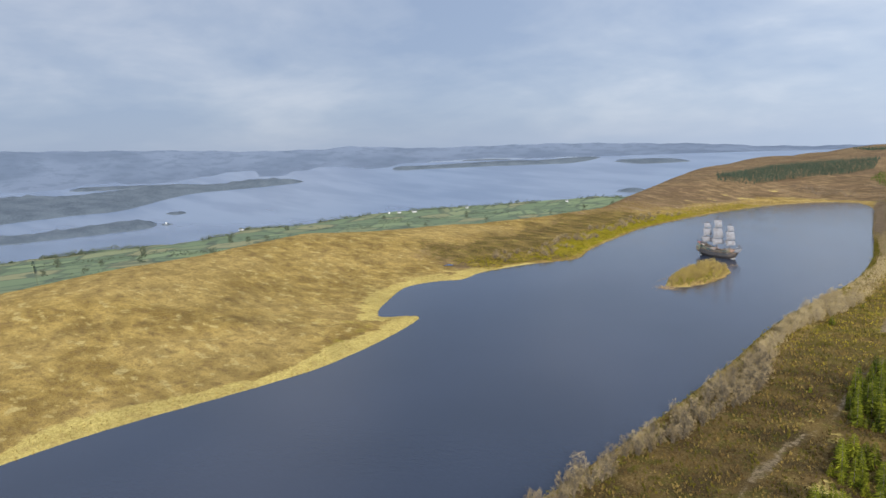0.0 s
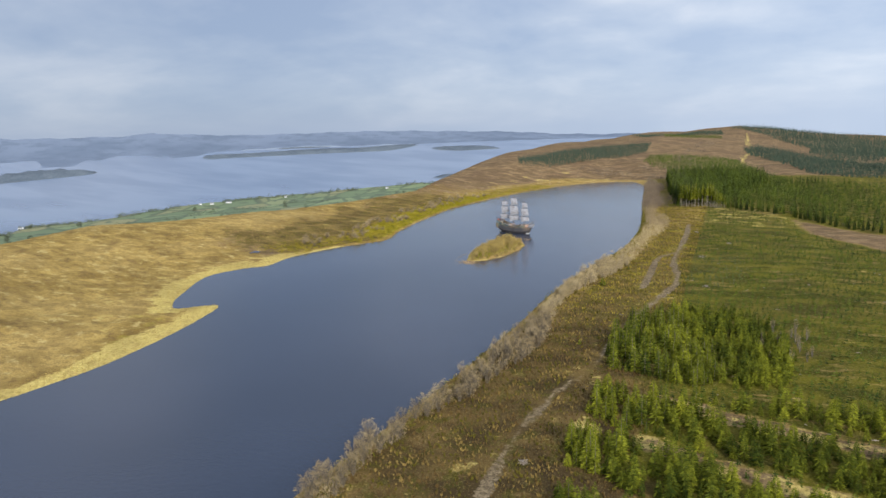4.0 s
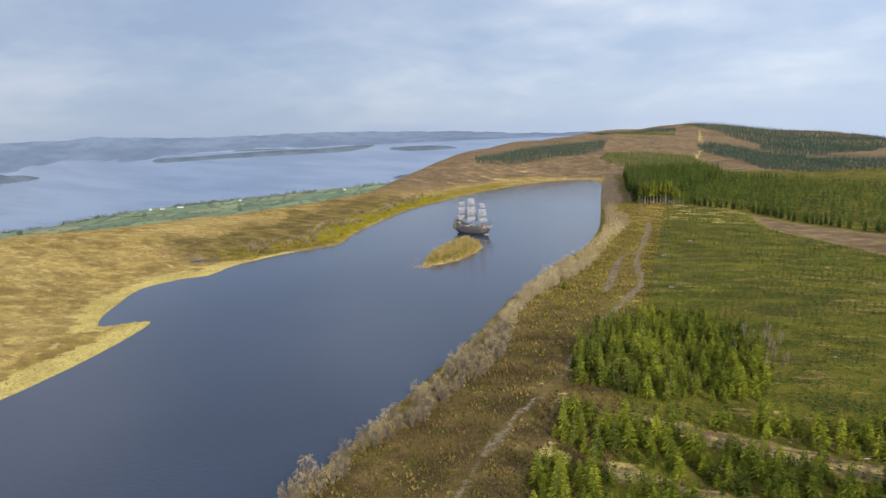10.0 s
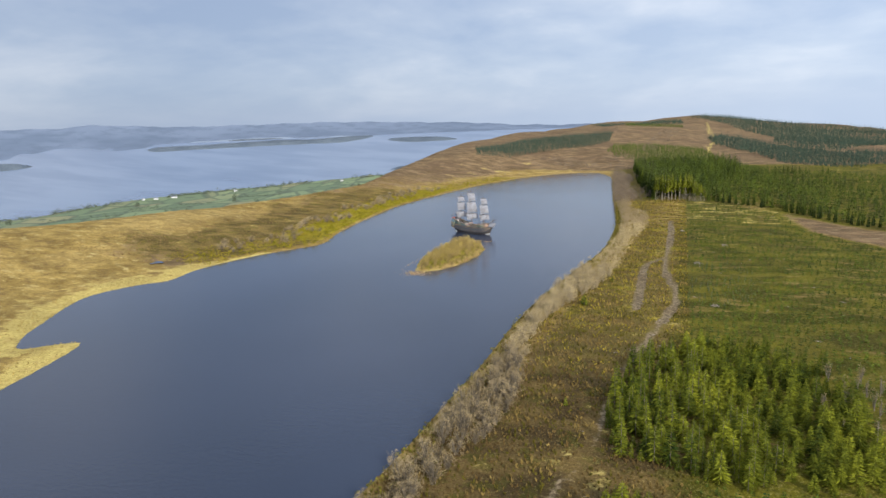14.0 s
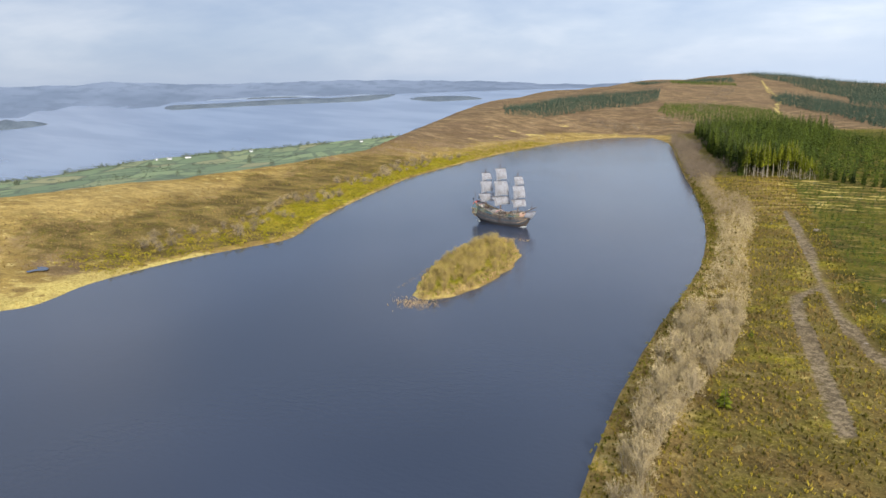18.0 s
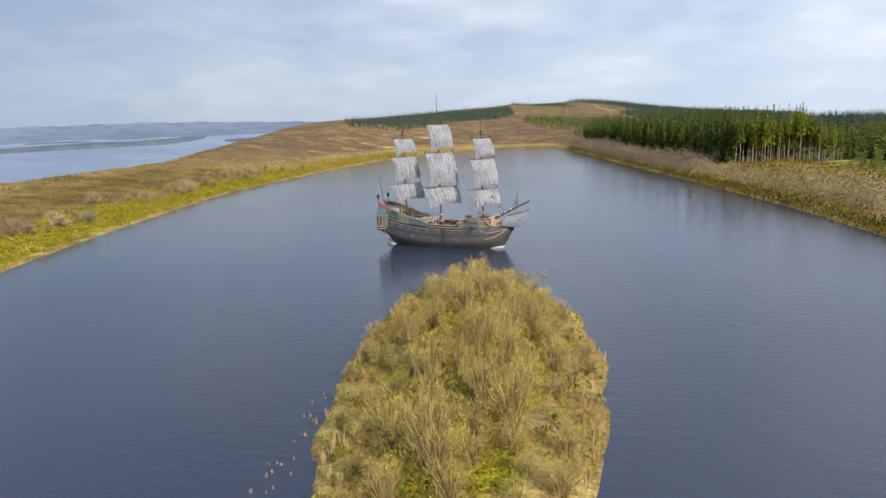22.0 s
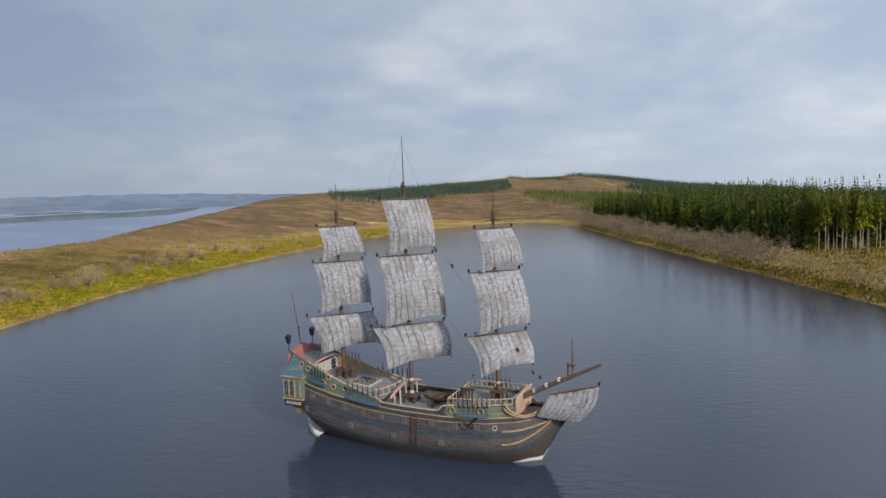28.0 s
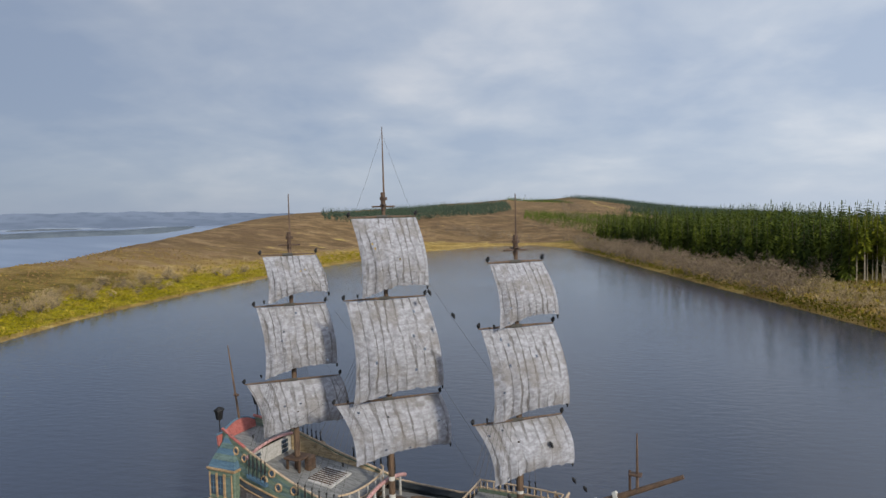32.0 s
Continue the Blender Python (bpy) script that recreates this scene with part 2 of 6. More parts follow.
def thing(name, label, category, m=None, group="", kind=""):
    ob = new(name)
    if m:
        ob.matrix_basis = m
    return tagged(ob, label, category, group, kind)


def arrays_mesh(name, co, faces, material, smooth=False, tint=None):
    """A mesh from arrays of corners and of equal faces."""
    co, faces = np.asarray(co, np.float32), np.asarray(faces, np.int32)
    me = bpy.data.meshes.new(name)
    me.vertices.add(len(co))
    me.vertices.foreach_set("co", co.ravel())
    k = faces.shape[1]
    me.loops.add(faces.size)
    me.loops.foreach_set("vertex_index", faces.ravel())
    me.polygons.add(len(faces))
    me.polygons.foreach_set("loop_start", np.arange(len(faces), dtype=np.int32) * k)
    me.update(calc_edges=True)
    if tint is not None:
        me.attributes.new("tint", "FLOAT", "POINT").data.foreach_set("value", np.asarray(tint, np.float32))
    if material:
        me.materials.append(material)
    if smooth:
        me.shade_smooth()
    return me


def smoothstep(x, lo, hi):
    u = np.clip((np.asarray(x, float) - lo) / (hi - lo), 0, 1)
    return u * u * (3 - 2 * u)


def wobble(x, y, size, seed=0):
    """A cheap smooth ripple between -1 and 1 made of a few waves."""
    r = np.random.RandomState(seed)
    out = 0
    for k in range(6):
        a, w, ph = r.uniform(0, 6.28), r.uniform(0.6, 1.9) / size * 6.28, r.uniform(0, 6.28)
        out = out + np.sin((x * np.cos(a) + y * np.sin(a)) * w + ph)
    return out / 3.2


def curve_round(points, per=6, closed=True):
    """Catmull-Rom through points of any dimension."""
    p = np.array(points, float)
    n = len(p)
    out = []
    for i in range(n if closed else n - 1):
        a, b, c, d = (p[(i + k) % n] if closed else p[min(max(i + k, 0), n - 1)] for k in (-1, 0, 1, 2))
        for u in np.arange(per) / per:
            out.append(0.5 * (2 * b + (c - a) * u + (2 * a - 5 * b + 4 * c - d) * u * u + (3 * b - a - 3 * c + d) * u ** 3))
    if not closed:
        out.append(p[-1])
    return np.array(out)


# ---- the lie of the land ----
WEST_SHORE = [(-30, -560), (-56, -430), (-62, -365), (-61, -335), (-57, -312), (-53, -287), (-52, -268), (-55, -244), (-60, -222),
              (-67, -203), (-75, -206), (-83, -212), (-93, -203), (-102, -188), (-113, -168), (-116, -154), (-110, -138), (-102, -128),
              (-104, -106), (-96, -76), (-84, -54), (-77, -38), (-85, -8), (-92, 36), (-96, 75), (-99, 115), (-94, 172), (-82, 248),
              (-64, 308), (-46, 352), (-24, 382), (-3, 396)]
EAST_SHORE = [(19, 398), (36, 368), (47, 320), (55, 242), (63, 165), (70, 108), (76, 48), (78, 0), (77, -32), (74, -57), (69, -88),
              (65, -121), (63, -154), (63, -186), (62, -215), (58, -255), (54, -300), (50, -350), (50, -430), (58, -540), (20, -620)]
EAST_SHORE = [(x - 1.7 if -220 < y < 380 else x, y) for x, y in EAST_SHORE]
SHORE = curve_round(WEST_SHORE + EAST_SHORE, 5)
ISLAND = curve_round([((x - 7) * 1.04 + 5.9, y) for x, y in [(3, -88), (8, -88), (12, -83), (16, -73), (18.5, -61), (18.5, -48), (17, -36), (13, -26), (7.5, -21), (2, -22), (-2, -28),
                      (-4.5, -41), (-4.5, -55), (-3, -69), (-0.5, -80)]], 4)
ISLAND += np.random.RandomState(9).normal(0, 0.45, ISLAND.shape)


def signed(x, y, loop):
    """Distance to a closed line, below zero inside."""
    x, y = np.asarray(x, float), np.asarray(y, float)
    best, inside = np.full(x.shape, 1e9), np.zeros(x.shape, bool)
    for (ax, ay), (bx, by) in zip(loop, np.roll(loop, -1, 0)):
        dx, dy = bx - ax, by - ay
        u = np.clip(((x - ax) * dx + (y - ay) * dy) / (dx * dx + dy * dy + 1e-9), 0, 1)
        best = np.minimum(best, (x - ax - u * dx) ** 2 + (y - ay - u * dy) ** 2)
        if ay != by:
            inside ^= ((ay > y) != (by > y)) & (x < dx * (y - ay) / dy + ax)
    best = np.sqrt(best)
    return np.where(inside, -best, best)


def shore_east(y):
    e = np.array(EAST_SHORE[::-1])
    return np.interp(y, e[:, 1], e[:, 0])


LOUGH_Z = -212.0
HUB = (110.0, -370.0)


def far_sheet(r):
    """The wide lough and its far shores lift gently towards the horizon."""
    return LOUGH_Z + 262 * np.clip((r - 2600) / 2000, 0, 1.15) ** 1.5


def height(x, y):
    x, y = np.asarray(x, float), np.asarray(y, float)
    shape = np.broadcast(x, y).shape
    x, y = np.broadcast_to(x, shape).ravel(), np.broadcast_to(y, shape).ravel()
    s = np.full(x.shape, 500.0)
    near = (x > -330) & (x < 420) & (y > -900) & (y < 700)
    s[near] = signed(x[near], y[near], SHORE)
    out = np.maximum(s, 0)
    north = smoothstep(y, 430, 950)
    spread = 170 * smoothstep(y, 400, 540)
    west = np.clip((20 + spread - x) / (60 + 2 * spread), 0, 1)
    west = west * west * (3 - 2 * west)
    bank = 0.35 * smoothstep(out, 0, 1.2) + 0.5 * smoothstep(out, 2, 10)
    zw = bank + np.interp(y, [-400, -250, -100, 50, 200, 350, 600], [6.1, 14.7, 12.9, 4.6, 17.0, 17.6, 22.0]) * smoothstep(out, 8, 150)
    ze = bank + 2.6 * smoothstep(out, 3, 45) + 0.006 * np.clip(x - 130, 0, 600)
    z = zw * west + ze * (1 - west)
    z = z + north * np.interp(x, [-300, -150, 0, 200, 400, 650, 1200], [0.6, 6.8, 24.2, 14.1, -7.8, -23.3, -8.1]) + wobble(x, y, 160, 3) * 1.0 * smoothstep(out, 15, 120)
    z = z + 3 * smoothstep(out, 4, 60) * smoothstep(y, 330, 520) + wobble(x, y, 420, 5) * 3 * smoothstep(y, 600, 1100)
    z = z + smoothstep(y, 880, 1500) * np.interp(x, [-200, -100, 0, 60, 150, 320, 520, 700, 1100], [-3.1, 5.3, -1.9, 14.1, 27.8, 17.6, 18, -10.2, -24.7])
    z = z - 40 * smoothstep(y, 1620, 2700)
    z = z + wobble(x, y, 22, 8) * 0.25 * smoothstep(out, 6, 30)
    edge = np.interp(y, [-900, -315, -200, -96, 50, 200, 330, 500, 700, 1000, 1500, 2200, 3200], [-239, -211, -222, -260, -213, -161, -181, -201, -220, -223, -143, 151, 900])
    drop = np.clip(edge - x, 0, 1e5)
    drop = drop / np.interp(y, [-300, 100, 500, 900], [594, 200, 140, 471])
    fall = smoothstep(drop, 0, 1) * 0.75 + smoothstep(drop, 0, 1.8) * 0.25
    foot = far_sheet(np.hypot(x - HUB[0], y - HUB[1])) - 12
    z = z * (1 - fall) + foot * fall
    z = np.where(s < 0, -np.minimum(-s * 0.22, 2.5), z)
    d = signed(x, y, ISLAND) if near.any() else s
    isl = 0.25 + 0.75 * smoothstep(-d, 0, 6)
    z = np.where(d < 0, isl, np.where((d < 9) & (s < 0), np.maximum(z, 0.25 - d * 0.3), z))
    return z.reshape(shape)


def ground_z(x, y):
    return float(height(np.array([x]), np.array([y]))[0])

# ---- ground ----
def axis(knots):
    out = []
    for (a, step), (b, _) in zip(knots, knots[1:]):
        out += list(np.arange(a, b - 1e-6, step))
    return np.array(out + [knots[-1][0]], float)


gx = axis([(-1900, 60), (-900, 30), (-420, 8), (-130, 2.2), (130, 5), (320, 10), (620, 30), (2600, 30)])
gy = axis([(-1500, 50), (-650, 12), (-440, 4), (-330, 2.4), (440, 5), (640, 9), (1250, 16), (1650, 40), (3000, 40)])
X, Y = np.meshgrid(gx, gy)
Z = height(X, Y)
co = np.stack([X, Y, Z], -1).reshape(-1, 3)
nx, ny = len(gx), len(gy)
i = (np.arange(ny - 1)[:, None] * nx + np.arange(nx - 1)[None]).ravel()
quads = np.stack([i, i + 1, i + nx + 1, i + nx], -1)
gme = arrays_mesh("ground", co, quads, M_GROUND, True)


def band(v, a, b, soft):
    return smoothstep(v, a - soft, a + soft) * (1 - smoothstep(v, b - soft, b + soft))


px, py, pz = co.T
sd = np.full(len(px), 500.0)
nearm = (px > -330) & (px < 420) & (py > -900) & (py < 700)
sd[nearm] = signed(px[nearm], py[nearm], SHORE)
idist = signed(px, py, ISLAND)
westm = smoothstep(px, 20, -40)
TRACK_A = [(105.5, 46), (106.3, 20), (106.4, -15), (106.2, -40), (105.4, -70), (106.5, -90), (109.5, -108), (110.5, -125), (105, -155), (99, -190), (96, -230), (90, -252), (88, -273), (89, -300), (95, -360)]
TRACK_B = [(105.5, -56), (98, -65), (97.3, -82), (97.8, -105), (98, -136)]


def near_line(x, y, pts):
    best = np.full(x.shape, 1e9)
    for (ax, ay), (bx, by) in zip(pts, pts[1:]):
        dx, dy = bx - ax, by - ay
        u = np.clip(((x - ax) * dx + (y - ay) * dy) / (dx * dx + dy * dy), 0, 1)
        best = np.minimum(best, np.hypot(x - ax - u * dx, y - ay - u * dy))
    return best


def in_poly(x, y, pts):
    return signed(x, y, np.array(pts, float))


FOREST = [(91, 142), (130, 130), (168, 92), (190, 52), (228, 4), (300, -40), (430, -90), (520, 120), (330, 260), (200, 330), (120, 398), (60, 400), (76, 250)]
PALE = [(150, 110), (166, 80), (172, 20), (194, -17), (213, -56), (300, -110), (420, -170), (420, -95), (300, -45), (228, 0), (190, 48)]
TRACK_C = [(137, 545), (143, 575), (150, 690), (160, 745), (157, 945), (160, 1190)]
BLOCK_A = [(101, -180), (110, -172), (128, -166), (143, -178), (148, -209), (143, -231), (120, -236), (100, -230), (97, -215)]
BLOCK_B = [(99, -246), (150, -243), (250, -238), (260, -330), (170, -360), (108, -330), (101, -285)]


def gap_line(x, y):
    """Distance from the middle of the felled strips between the rows of young conifers."""
    return np.abs((y + 0.29 * (x - 102) + 254.2) % 24.5 - 12.2)


lane = np.minimum(near_line(px, py, TRACK_A), near_line(px, py, TRACK_B))
hill_lane = near_line(px, py, TRACK_C)
northside = smoothstep(py, 395, 440)
pale = smoothstep(in_poly(px, py, PALE), 8, -8)
bay = band(py, -250, -85, 30)
fringe = 3.5 + 8 * band(py, -420, -225, 20) + 4.5 * bay + 3 * np.sin(py * 0.09) + 4 * wobble(px, py, 45, 23) * band(py, -420, -90, 25)
felled = smoothstep(gap_line(px, py), 4.5, 2.5) * smoothstep(in_poly(px, py, BLOCK_B), 6, -2)
east_bank = (1 - westm) * smoothstep(sd, 1, 4) * (1 - smoothstep(px + 4 * wobble(px, py, 30, 27), 110, 118)) * (1 - smoothstep(py, 60, 140))
brash = band(px, 92, 165, 8) * band(py, 40, 132, 10) * (0.5 + 0.5 * np.sin(py * 0.86 + 0.10 * px))
masks = {
    "straw": westm * (1 - smoothstep(sd, 0.4 * fringe, fringe + 6 * bay)) * (1 - 0.6 * northside) * (1 - 0.92 * smoothstep(py, -85, -55))
    + 0.26 * westm * bay * band(sd, 8, 34, 10) + 0.22 * (1 - westm) * band(lane, 2, 6, 2) + 0.35 * (1 - smoothstep(np.abs(idist), 0.6, 2.0)) + 0.5 * brash + 0.45 * felled + 0.7 * (1 - smoothstep(hill_lane, 1.5, 4.5))
    + 0.45 * westm * smoothstep(wobble(px, py, 50, 33), 0.35, 0.8) * band(py, 300, 480, 40) * band(sd, 3, 70, 15),
    "heath": np.clip(westm * np.interp(py, [-60, 60, 150, 330, 450, 700], [0, 0.22, 0.48, 0.72, 0.85, 0.95]) * smoothstep(sd, 14, 60) + westm * band(sd, 10, 45, 8) * band(py, -105, -30, 20) * 0.6 + westm * band(sd, 9, 80, 12) * band(py, -115, 70, 40) * (0.25 + 0.2 * wobble(px, py, 40, 29)) + 0.75 * pale + northside * 0.95 + 0.8 * felled + (1 - westm) * smoothstep(sd, 8, 14) * (1 - smoothstep(px, 100, 112)) * (0.45 + 0.30 * smoothstep(-py, 130, 220))
                     + 0.25 * westm * smoothstep(wobble(px, py, 120, 12), 0.15, 0.6) * smoothstep(sd, 20, 60), 0, 1),
    "rough": westm * smoothstep(sd, 3, 8) * (1 - smoothstep(sd + 12 * wobble(px, py, 50, 19), 45, 120)) * band(py, -95, 190, 35),
    # weaker to the north: the sunlit stretch of bank is put into colour
    "bank": east_bank * (0.35 + 0.55 * smoothstep(py + 12 * wobble(px, py, 30, 28), -162, -202)),
    "plant": (1 - westm) * (0.52 * smoothstep(sd, 7, 16) + 0.48 * smoothstep(px, 108, 116)) * (1 - northside) * (1 - 0.8 * pale) * (1 - 0.6 * brash) * (1 - felled),
    "green": westm * band(sd, 2, 30, 5) * smoothstep(py, -75, 0) * (1 - smoothstep(py, 160, 330)) * 0.92 + 0.55 * westm * band(sd, 10, 20, 4) * band(py, -262, -222, 10)
    + 0.45 * (1 - westm) * band(sd, 2, 6, 1.5) + 0.42 * (1 - westm) * smoothstep(sd, 8, 16) * (1 - smoothstep(px, 112, 122)) * smoothstep(py, -230, -120) * (1 - northside) * (1 - brash) + 0.7 * smoothstep(-idist, 2, 5),
    "track": (1 - smoothstep(lane, 0.8, 2.3)) * (0.75 + 0.25 * wobble(px, py, 25, 9)) * (1 - 0.30 * smoothstep(-py, 150, 210)),
    "mud": smoothstep(-sd, 0.3, 2.0) * smoothstep(idist, 0.2, 2.0),
    "field": smoothstep(pz, LOUGH_Z + 60, LOUGH_Z + 25) * 0.8,
}
for key, values in masks.items():
    gme.attributes.new(key, "FLOAT", "POINT").data.foreach_set("value", np.clip(values, 0, 1).astype(np.float32))
ground = tagged(new("ground", gme), "ochre moorland round a small hill lake with rough grass", "ground", kind="structure")

# ---- water ----
wx, wy = np.linspace(-140, 120, 27), np.linspace(-640, 430, 108)
WX, WY = np.meshgrid(wx, wy)
i = (np.arange(len(wy) - 1)[:, None] * len(wx) + np.arange(len(wx) - 1)[None]).ravel()
water_me = arrays_mesh("lake_water", np.stack([WX, WY, np.zeros_like(WX)], -1).reshape(-1, 3), np.stack([i, i + 1, i + len(wx) + 1, i + len(wx)], -1), M_WATER, True)
tagged(new("lake_water", water_me), "dark blue peaty hill lake, faintly rippled", "water", kind="structure")

rr, aa = axis([(1500, 60), (4260, 60)]), np.radians(np.linspace(3, 130, 100))
R, A = np.meshgrid(rr, aa)
fx, fy = HUB[0] - R * np.sin(A), HUB[1] + R * np.cos(A)
i = (np.arange(len(aa) - 1)[:, None] * len(rr) + np.arange(len(rr) - 1)[None]).ravel()
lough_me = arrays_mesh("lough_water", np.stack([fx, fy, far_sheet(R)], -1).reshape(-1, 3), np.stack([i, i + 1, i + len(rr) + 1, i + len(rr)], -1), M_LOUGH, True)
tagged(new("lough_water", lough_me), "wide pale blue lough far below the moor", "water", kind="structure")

# ---- the lowland and the far shores of the wide lough ----
def polar(az, r, lift=0.0):
    az = np.radians(az)
    return np.stack([HUB[0] - r * np.sin(az), HUB[1] + r * np.cos(az), far_sheet(r) + lift], -1)


s = Mat("hedged green farmland", 0.95, 0, 0.15)
vor = s.t.nodes.new("ShaderNodeTexVoronoi")
vor.inputs["Scale"].default_value = 0.0105
mp = s.t.nodes.new("ShaderNodeMapping")
mp.inputs["Scale"].default_value, mp.inputs["Rotation"].default_value = (1.0, 0.6, 0.0), (0, 0, 0.7)
s.t.links.new(s.pos, mp.inputs["Vector"])
s.t.links.new(mp.outputs[0], vor.inputs["Vector"])
tone = s.t.nodes.new("ShaderNodeSeparateColor")
s.t.links.new(vor.outputs["Color"], tone.inputs[0])
c = s.mix(tone.outputs[0], (0.108, 0.138, 0.078), (0.165, 0.200, 0.102))
c = s.mix(s.step(tone.outputs[1], 0.55, 0.9), c, (0.20, 0.19, 0.10))
c = s.mix(s.step(s.noise(0.02, 4), 0.56, 0.66), c, (0.085, 0.10, 0.065))
hedge = s.t.nodes.new("ShaderNodeTexVoronoi")
hedge.feature = "DISTANCE_TO_EDGE"
hedge.inputs["Scale"].default_value = 0.0105
s.t.links.new(mp.outputs[0], hedge.inputs["Vector"])
c = s.mix(s.math("MULTIPLY", s.step(hedge.outputs["Distance"], 0.07, 0.03), 0.6), c, (0.055, 0.068, 0.05))
s.colour(c)
M_FIELD = s.m
# blue aerial haze is mixed into the far woodland's base colour
M_HAZY_WOOD = grainy("distant woodland with painted haze", (0.058, 0.072, 0.090), (0.100, 0.118, 0.136), 0.012, 0.95, 0.2, 1.0)
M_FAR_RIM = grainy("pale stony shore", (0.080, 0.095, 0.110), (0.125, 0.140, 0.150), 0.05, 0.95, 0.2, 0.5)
# the hills' blue is aerial haze, put into their base colour
s = Mat("distant hills with painted haze", 0.95, 0, 0.1)
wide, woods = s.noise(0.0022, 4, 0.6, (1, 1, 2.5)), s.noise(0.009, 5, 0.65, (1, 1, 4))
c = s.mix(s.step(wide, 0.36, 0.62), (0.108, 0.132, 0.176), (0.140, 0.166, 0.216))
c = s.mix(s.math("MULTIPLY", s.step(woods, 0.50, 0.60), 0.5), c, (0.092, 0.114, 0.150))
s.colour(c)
M_HAZY_HILL = s.m

NEAR_SHORE = np.array([(-2060, -500), (-2066, 149), (-2062, 236), (-2059, 329), (-2050, 480), (-1960, 690), (-2010, 870), (-2075, 1000), (-1990, 1180), (-1975, 1420),
                       (-1885, 1690), (-1735, 1870), (-1565, 2080), (-1383, 2270), (-1185, 2430), (-900, 2540), (-500, 2650)], float)
line = curve_round(NEAR_SHORE, 6, False)
jag = np.random.RandomState(4).normal(0, 9, len(line))
line[:, 0] += jag
cols = np.linspace(0, 1, 14) ** 1.5
co = []
for (x, y) in line:
    inward = np.array([HUB[0] - x, HUB[1] - y]) / math.hypot(HUB[0] - x, HUB[1] - y)
    for u in cols:
        q = np.array([x, y]) + inward * u * 1150
        lift = -3 + 7 * smoothstep(u, 0, 0.02) + 22 * smoothstep(u, 0.25, 1.0) + 2 * wobble(q[0], q[1], 300, 7)
        co.append((*q, far_sheet(math.hypot(q[0] - HUB[0], q[1] - HUB[1])) + lift))
i = (np.arange(len(line) - 1)[:, None] * len(cols) + np.arange(len(cols) - 1)[None]).ravel()
tagged(new("farmland", arrays_mesh("farmland", co, np.stack([i, i + 1, i + len(cols) + 1, i + len(cols)], -1), M_FIELD, True)),
       "green hedged farmland on the near shore of the lough", "fields", kind="structure")

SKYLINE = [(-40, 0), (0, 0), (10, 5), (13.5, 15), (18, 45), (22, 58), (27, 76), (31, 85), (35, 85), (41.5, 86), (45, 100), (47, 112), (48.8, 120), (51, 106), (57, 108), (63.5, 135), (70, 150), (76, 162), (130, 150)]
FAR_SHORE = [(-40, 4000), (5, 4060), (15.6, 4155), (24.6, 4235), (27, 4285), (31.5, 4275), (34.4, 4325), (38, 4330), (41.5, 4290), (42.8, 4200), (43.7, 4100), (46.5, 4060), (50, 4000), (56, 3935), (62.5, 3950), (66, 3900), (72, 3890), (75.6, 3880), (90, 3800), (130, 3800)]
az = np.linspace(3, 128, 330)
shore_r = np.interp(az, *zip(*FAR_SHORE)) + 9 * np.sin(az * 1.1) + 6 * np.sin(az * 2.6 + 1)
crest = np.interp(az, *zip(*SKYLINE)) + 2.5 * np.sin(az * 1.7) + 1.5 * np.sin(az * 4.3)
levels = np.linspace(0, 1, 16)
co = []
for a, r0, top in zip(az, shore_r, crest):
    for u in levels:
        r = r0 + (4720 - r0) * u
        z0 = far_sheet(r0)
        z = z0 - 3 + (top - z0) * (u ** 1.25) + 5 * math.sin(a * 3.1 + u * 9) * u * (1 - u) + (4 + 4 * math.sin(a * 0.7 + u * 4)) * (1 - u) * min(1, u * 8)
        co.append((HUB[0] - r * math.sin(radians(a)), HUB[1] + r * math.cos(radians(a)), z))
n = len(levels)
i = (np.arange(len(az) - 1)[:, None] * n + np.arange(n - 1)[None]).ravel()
tagged(new("far_hills", arrays_mesh("far_hills", co, np.stack([i, i + n, i + n + 1, i + 1], -1), M_HAZY_HILL, True)), "low hazy blue hills beyond the wide lough", "hills", kind="structure")


